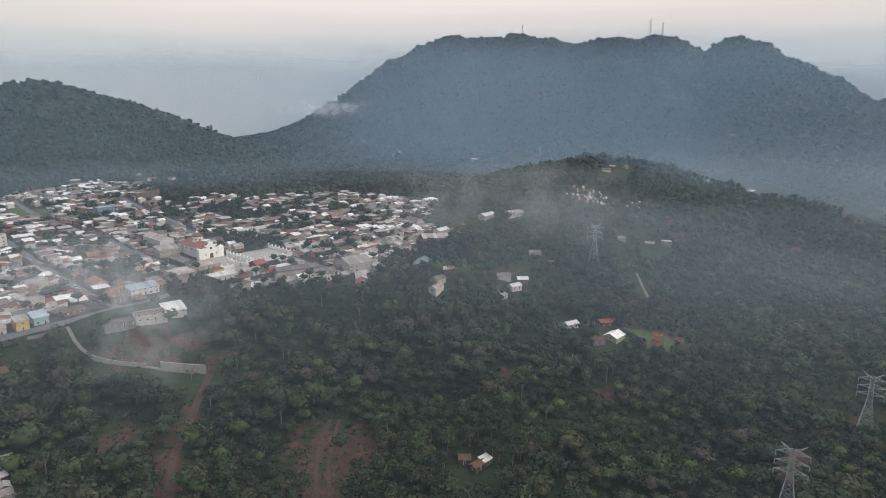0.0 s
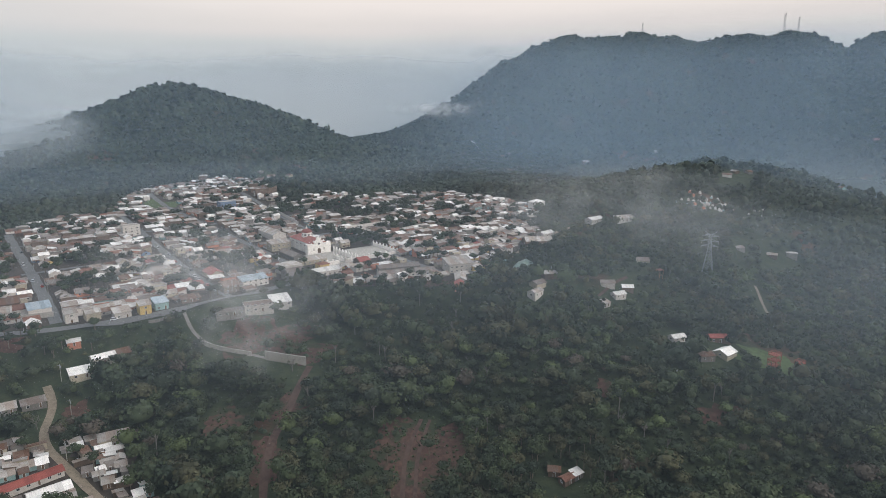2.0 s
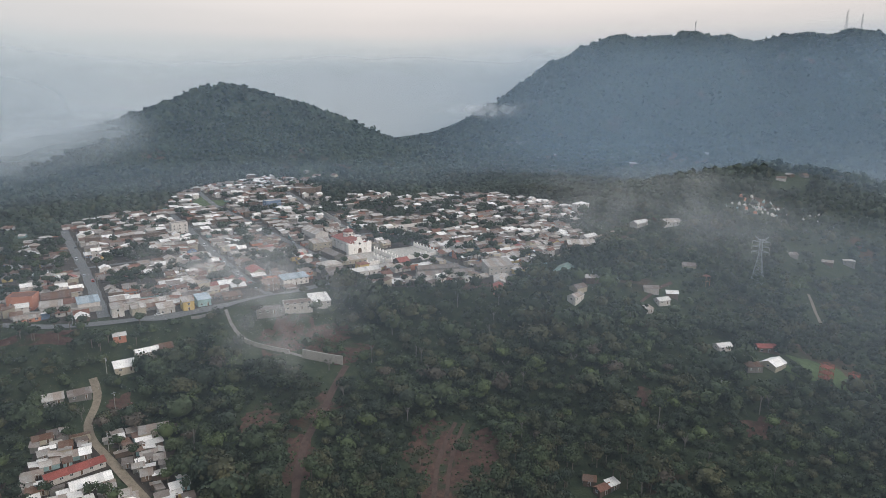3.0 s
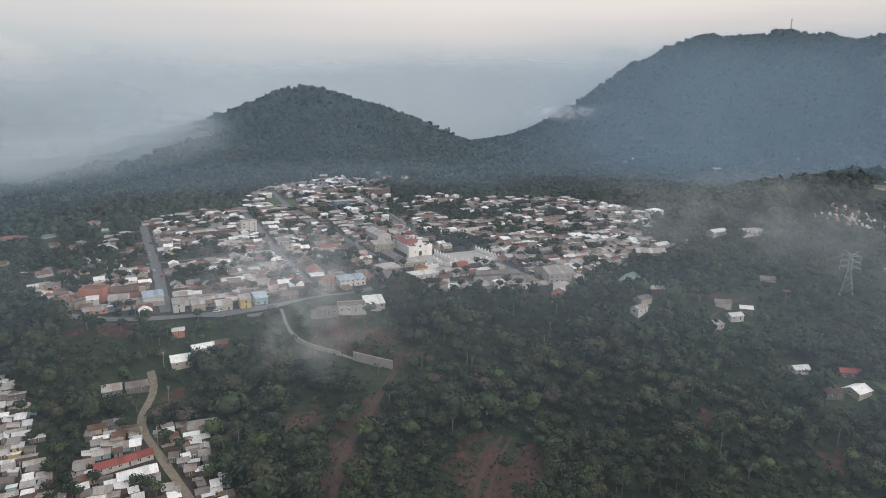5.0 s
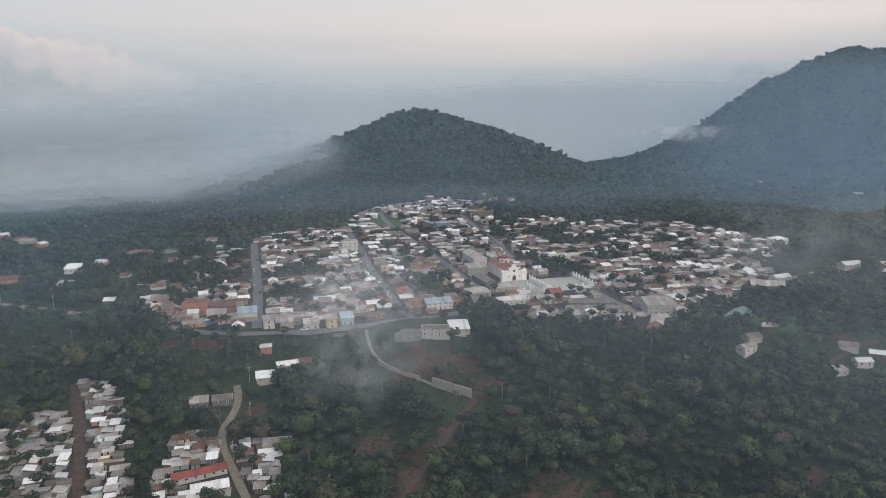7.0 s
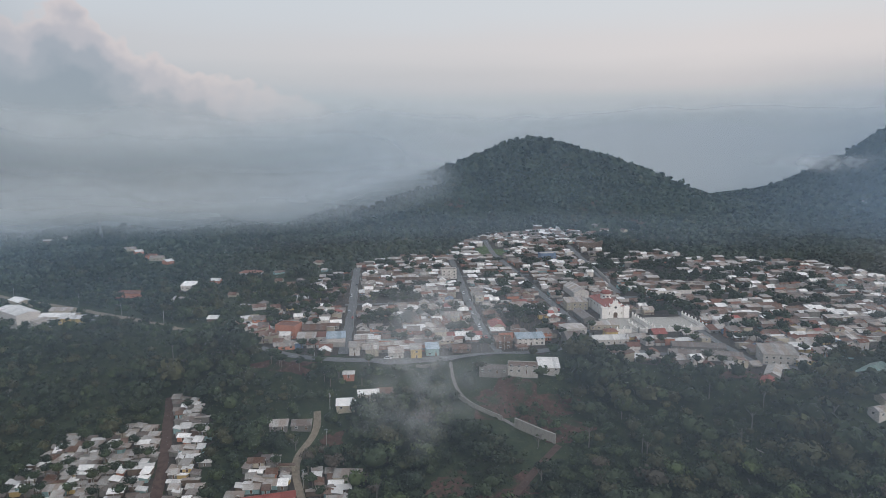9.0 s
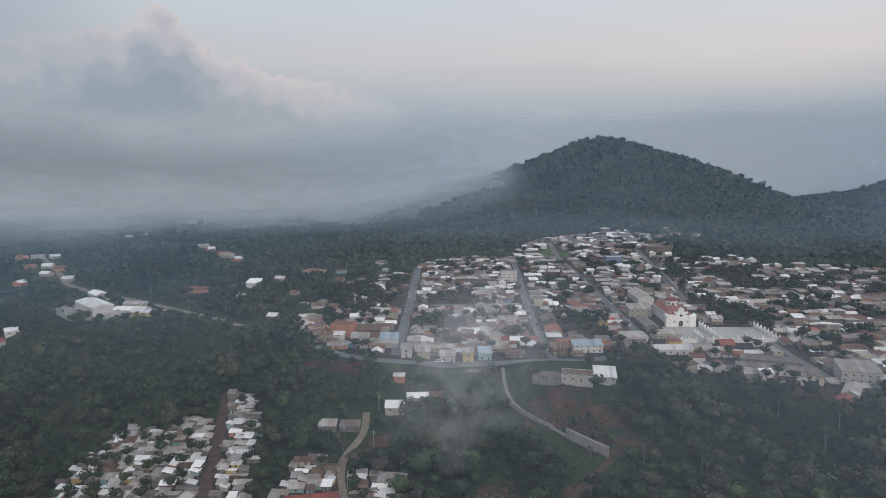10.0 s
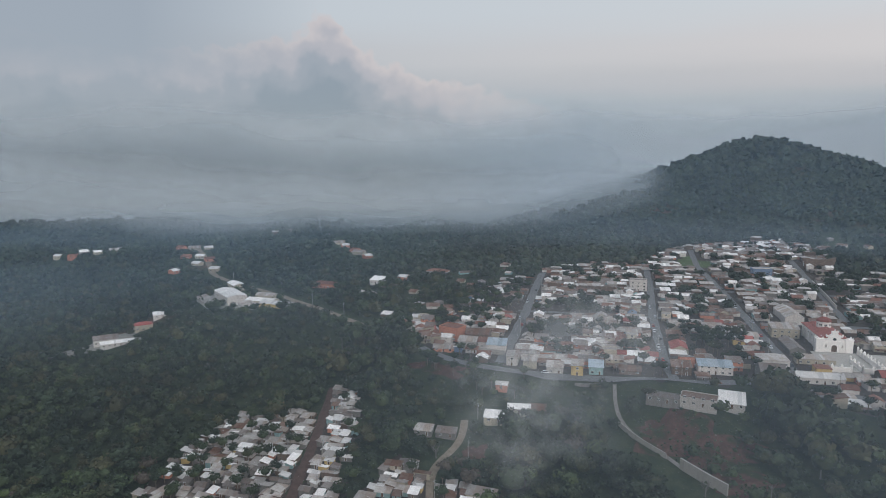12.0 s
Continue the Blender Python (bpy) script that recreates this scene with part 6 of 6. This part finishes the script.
def mist_material(name, build, tint=(0.80, 0.84, 0.88)):
    """A see-through surface for thin lit vapour and painted haze: build(k) gives how much of the light it stops."""
    k = Mat(name, 1.0)
    diff, thru, clear = k.N("ShaderNodeBsdfDiffuse"), k.N("ShaderNodeBsdfTranslucent"), k.N("ShaderNodeBsdfTransparent")
    diff.inputs[0].default_value = thru.inputs[0].default_value = (*tint, 1)
    half, mix = k.N("ShaderNodeMixShader"), k.N("ShaderNodeMixShader")
    half.inputs[0].default_value = 0.5
    k.link(diff.outputs[0], half.inputs[1])
    k.link(thru.outputs[0], half.inputs[2])
    k.put(mix.inputs[0], build(k))
    k.link(clear.outputs[0], mix.inputs[1])
    k.link(half.outputs[0], mix.inputs[2])
    k.link(mix.outputs[0], k.out.inputs[0])
    return k.m


def height_of(k):
    s = k.N("ShaderNodeSeparateXYZ")
    k.link(k.pos, s.inputs[0])
    return s.outputs


def far_of(k):
    p = height_of(k)
    return k.math("SQRT", k.math("ADD", k.math("POWER", p[0], 2.0), k.math("POWER", p[1], 2.0)))


def bearing(k):
    p = height_of(k)
    return k.math("ARCTAN2", p[0], p[1])


def arc(name, radius, a0, a1, z0, z1, mat, label, n=60, rows=6):
    """A curved sheet of mist or painted haze round the valley, between two bearings (degrees, east positive)."""
    v = []
    for j in range(rows + 1):
        for i in range(n + 1):
            a = radians(a0 + (a1 - a0) * i / n)
            r = radius * (1 + 0.02 * math.sin(5 * a + j))
            v.append((r * math.sin(a), r * math.cos(a), z0 + (z1 - z0) * j / rows))
    q = [(j * (n + 1) + i, j * (n + 1) + i + 1, (j + 1) * (n + 1) + i + 1, (j + 1) * (n + 1) + i) for j in range(rows) for i in range(n)]
    ob = tagged(part(name, Mesh().add(v, q), mat, None), label, "mist", kind="stuff")
    ob.visible_shadow = False
    for p in ob.data.polygons:
        p.use_smooth = True
    return ob


def flat_haze(z, name, tint, label, build, d0, d1, b0, b1):
    """A level sheet over the plain, painted as thin haze, between two distances and two bearings."""
    m, n, rows = Mesh(), 40, 12
    g = [(d0 + (d1 - d0) * j / rows, radians(b0 + (b1 - b0) * i / n)) for j in range(rows + 1) for i in range(n + 1)]
    g = [(d * math.sin(a), d * math.cos(a)) for d, a in g]
    m.add([(x, y, z + 3 * math.sin(x / 80) * math.cos(y / 120)) for x, y in g], [(j * (n + 1) + i, j * (n + 1) + i + 1, (j + 1) * (n + 1) + i + 1, (j + 1) * (n + 1) + i) for j in range(rows) for i in range(n)])
    ob = tagged(part("haze_layer", m, mist_material(name, build, tint), None), label, "mist", kind="stuff")
    ob.visible_shadow = False


# painted haze: opacity of a level sheet, ramped by distance and bearing
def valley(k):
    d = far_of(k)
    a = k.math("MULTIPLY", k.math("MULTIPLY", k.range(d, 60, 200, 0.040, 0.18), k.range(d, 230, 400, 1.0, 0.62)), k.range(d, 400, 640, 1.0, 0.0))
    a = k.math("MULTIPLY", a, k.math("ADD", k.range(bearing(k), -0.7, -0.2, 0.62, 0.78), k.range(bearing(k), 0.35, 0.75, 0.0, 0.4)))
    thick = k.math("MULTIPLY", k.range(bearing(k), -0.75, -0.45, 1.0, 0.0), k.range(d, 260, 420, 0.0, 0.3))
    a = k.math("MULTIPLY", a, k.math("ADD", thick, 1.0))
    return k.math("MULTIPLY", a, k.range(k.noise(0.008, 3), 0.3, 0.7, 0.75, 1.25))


# painted haze behind the town, strongest at middle distance
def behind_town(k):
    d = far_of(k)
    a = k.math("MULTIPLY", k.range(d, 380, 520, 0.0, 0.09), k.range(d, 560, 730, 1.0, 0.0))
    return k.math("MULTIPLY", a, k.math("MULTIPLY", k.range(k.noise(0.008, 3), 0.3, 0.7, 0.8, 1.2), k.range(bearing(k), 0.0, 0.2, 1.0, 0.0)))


# painted haze on the western side only, ramped by distance
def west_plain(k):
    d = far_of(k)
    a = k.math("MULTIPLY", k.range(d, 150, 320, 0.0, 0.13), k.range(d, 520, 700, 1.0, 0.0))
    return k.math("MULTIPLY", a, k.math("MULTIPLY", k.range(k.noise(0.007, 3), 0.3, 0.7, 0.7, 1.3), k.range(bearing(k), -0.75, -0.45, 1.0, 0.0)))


# painted haze for an upright sheet: opacity set by height and bearing
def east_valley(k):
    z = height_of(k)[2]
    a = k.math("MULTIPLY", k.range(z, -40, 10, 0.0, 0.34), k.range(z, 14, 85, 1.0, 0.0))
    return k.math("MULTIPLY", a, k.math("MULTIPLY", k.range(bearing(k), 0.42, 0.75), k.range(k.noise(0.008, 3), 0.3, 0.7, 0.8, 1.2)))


# level tinted sheets stand in for distance haze; they cast no shadow
flat_haze(52, "valley_haze", (0.56, 0.66, 0.77), "sheet painted as thin bluish morning haze over the valley", valley, 40, 645, -88, 88)
flat_haze(40, "far_haze", (0.34, 0.47, 0.60), "sheet painted as thin blue haze over the woods behind the town", behind_town, 375, 735, -85, 13)
flat_haze(46, "west_haze", (0.30, 0.45, 0.60), "sheet painted as thin blue haze over the western woods", west_plain, 145, 705, -85, -24)
arc("valley_haze", 655, 18, 80, -60, 95, mist_material("east_haze", east_valley, (0.60, 0.70, 0.77)), "sheet painted as pale haze in the eastern valley below the ridge")
# upright bluish sheets imitate distance haze, faded by height and bearing
arc("hill_haze", 605, -42, 75, 0, 170, mist_material("hill_haze", lambda k: k.math("MULTIPLY", k.math("MULTIPLY", k.range(height_of(k)[2], 5, 62, 0.0, 0.19), k.range(height_of(k)[2], 122, 166, 1.0, 0.0)), k.math("MULTIPLY", k.range(bearing(k), -0.72, -0.4), k.range(k.noise(0.006, 3), 0.3, 0.7, 0.85, 1.15))), (0.50, 0.67, 0.86)), "sheet painted as thin bluish haze in front of the hills")
arc("hill_haze", 695, -4, 75, -20, 195, mist_material("ridge_haze", lambda k: k.math("MULTIPLY", k.math("MULTIPLY", k.math("MULTIPLY", k.range(height_of(k)[2], -15, 50, 0.0, 0.27), k.range(height_of(k)[2], 140, 190, 1.0, 0.0)), k.range(bearing(k), -0.02, 0.3)), k.range(k.noise(0.005, 3), 0.3, 0.7, 0.8, 1.2)), (0.50, 0.67, 0.86)), "sheet painted as thin bluish haze in front of the large ridge")


def bank(top, fade, full, scale=0.006, west=None, lift=0.0):
    def build(k):
        z = height_of(k)[2]
        n = k.math("MULTIPLY", k.math("SUBTRACT", k.noise(scale, 2.5, stretch=(1, 1, 2.0)), 0.5), fade * 1.3)
        a = k.range(k.math("ADD", z, n), top - fade, top, full, 0.0)
        if west:
            z = k.math("ADD", z, k.range(bearing(k), -1.3, -0.75, -lift, 0.0))
            a = k.range(k.math("ADD", z, n), top - fade, top, full, 0.0)
            a = k.math("MULTIPLY", a, k.range(bearing(k), west[0], west[1], 1.0, 0.0))
        return a
    return build


arc("fog_bank", 1330, -84, 82, -60, 300, mist_material("distant_fog", bank(190, 70, 1.0, 0.004), (0.69, 0.73, 0.765)), "pale fog bank closing the horizon")
arc("fog_bank", 1250, -84, -10, -60, 290, mist_material("western_fog", bank(165, 90, 0.9, 0.004, (-0.62, -0.22), 20), (0.45, 0.505, 0.545)), "grey fog bank in the west")
arc("fog_bank", 990, -84, -6, -60, 210, mist_material("fog_bank", bank(86, 46, 0.95, 0.006, (-0.36, -0.14), 40), (0.52, 0.565, 0.60)), "pale fog bank behind the wooded shoulder")
# fog spilling over the western shoulder: bearing, foot and crown of the bank
SPILL = [(-84, 46, 132), (-70, 46, 121), (-65, 24, 99), (-59, 14, 87), (-50, 8, 78), (-41, 9, 68), (-32, 14, 71), (-26, 27, 80), (-22, 38, 90), (-19.5, 52, 87), (-17, 62, 76)]


def spill_sheet(radius, thick, seed):
    """One soft sheet of the spilling fog, round the valley."""
    def build(k):
        g = k.N("ShaderNodeSeparateXYZ")
        k.link(k.tc.outputs["UV"], g.inputs[0])
        u, v = g.outputs[0], g.outputs[1]
        v = k.math("ADD", v, k.math("MULTIPLY", k.math("SUBTRACT", k.noise(0.010, 3, stretch=(1, 1, 1.6)), 0.5), 0.4))
        a = k.math("MULTIPLY", k.range(v, 0.0, 0.46, 0.0, thick), k.range(v, 0.46, 1.0, 1.0, 0.0))
        a = k.math("MULTIPLY", a, k.range(k.noise(0.02, 4, stretch=(0.5, 0.5, 2.0)), 0.25, 0.6, 0.72, 1.0))
        return k.math("MULTIPLY", a, k.range(u, 0.94, 1.0, 1.0, 0.0))
    bs, lo, hi = zip(*SPILL)
    m, n, rows, uv = Mesh(), 80, 8, []
    for j in range(rows + 1):
        for i in range(n + 1):
            b = bs[0] + (bs[-1] - bs[0]) * i / n
            z0, z1 = np.interp(b, bs, lo) - 28, np.interp(b, bs, hi) + 6
            r = radius * (1 + 0.012 * math.sin(b * 0.4 + seed + j * 0.5))
            z = 99 + (z0 + (z1 - z0) * j / rows - 99) * radius / 850
            m.v.append((r * math.sin(radians(b)), r * math.cos(radians(b)), float(z)))
            uv.append((i / n, j / rows))
    n_all = len(m.v)
    m.add([], [(j * (n + 1) + i - n_all, j * (n + 1) + i + 1 - n_all, (j + 1) * (n + 1) + i + 1 - n_all, (j + 1) * (n + 1) + i - n_all) for j in range(rows) for i in range(n)])
    ob = tagged(part("fog_spill", m, mist_material("fog_spill", build, (0.59, 0.645, 0.685)), None), "pale fog spilling over the wooded western shoulder", "mist", kind="stuff")
    layer = ob.data.uv_layers.new(name="along")
    for loop, d in zip(ob.data.loops, layer.data):
        d.uv = uv[loop.vertex_index]
    for p in ob.data.polygons:
        p.use_smooth = True
    ob.visible_shadow = False


for radius, thick, seed in ((720, 0.36, 0), (785, 0.46, 2), (850, 0.6, 4)):
    spill_sheet(radius, thick, seed)


def wisp(cx, cy, cz, w, h, thick, seed, label, tilt=46, sheets=1):
    """A drifting wisp: a few leaning soft sheets one behind the other, bent like cloth."""
    def build(k):
        g = k.N("ShaderNodeSeparateXYZ")
        k.link(k.tc.outputs["Generated"], g.inputs[0])
        u, v = [k.math("MULTIPLY", k.math("SUBTRACT", g.outputs[i], 0.5), 2.0) for i in (0, 1)]
        r = k.math("SQRT", k.math("ADD", k.math("POWER", u, 2.0), k.math("POWER", v, 2.0)))
        n = k.math("MULTIPLY", k.math("SUBTRACT", k.noise(2.6 / w * 2, 5), 0.5), 1.1)
        return k.math("MULTIPLY", k.range(k.math("ADD", r, n), 0.1, 0.95, thick, 0.0), k.range(k.noise(6 / w * 2, 4), 0.3, 0.65, 0.25, 1.0))
    mat = mist_material("mist_wisp", build, (0.96, 0.96, 0.96))
    for s in range(sheets):
        m, n = Mesh(), 12
        g = [((i / n - 0.5) * w * (1 + 0.2 * s), (j / n - 0.5) * h) for j in range(n + 1) for i in range(n + 1)]
        m.add([(x, y, 0.06 * h * math.sin(x / w * 7 + seed + s) + 0.05 * h * math.sin(y / h * 5 + s)) for x, y in g],
              [(j * (n + 1) + i, j * (n + 1) + i + 1, (j + 1) * (n + 1) + i + 1, (j + 1) * (n + 1) + i) for j in range(n) for i in range(n)])
        ob = tagged(part("mist_wisp", m, mat, None), label, "mist", kind="stuff")
        ob.matrix_basis = pose(cx + 4 * s, cy + 0.18 * h * s, cz + 0.08 * h * s, tilt, 0, math.degrees(math.atan2(-cx, cy)) + 6 * s)
        ob.visible_shadow = False


wisp(-64, 238, 41, 84, 42, 0.27, 1.0, "drifting grey mist over the lower town")
wisp(-34, 153, 50, 48, 36, 0.22, 4.0, "thin mist drifting up from the wooded slope")
wisp(160, 352, 36, 240, 74, 0.22, 2.0, "torn mist over the eastern slope")
wisp(160, 985, 84, 190, 40, 0.5, 5.0, "mist clinging to the foot of the ridge", sheets=1)

# ---- from the plan's units to metres ----
for ob in list(scene.objects):
    if ob.parent is None and ob.type in ("MESH", "EMPTY"):
        ob.matrix_basis = Matrix.Scale(K, 4) @ ob.matrix_basis
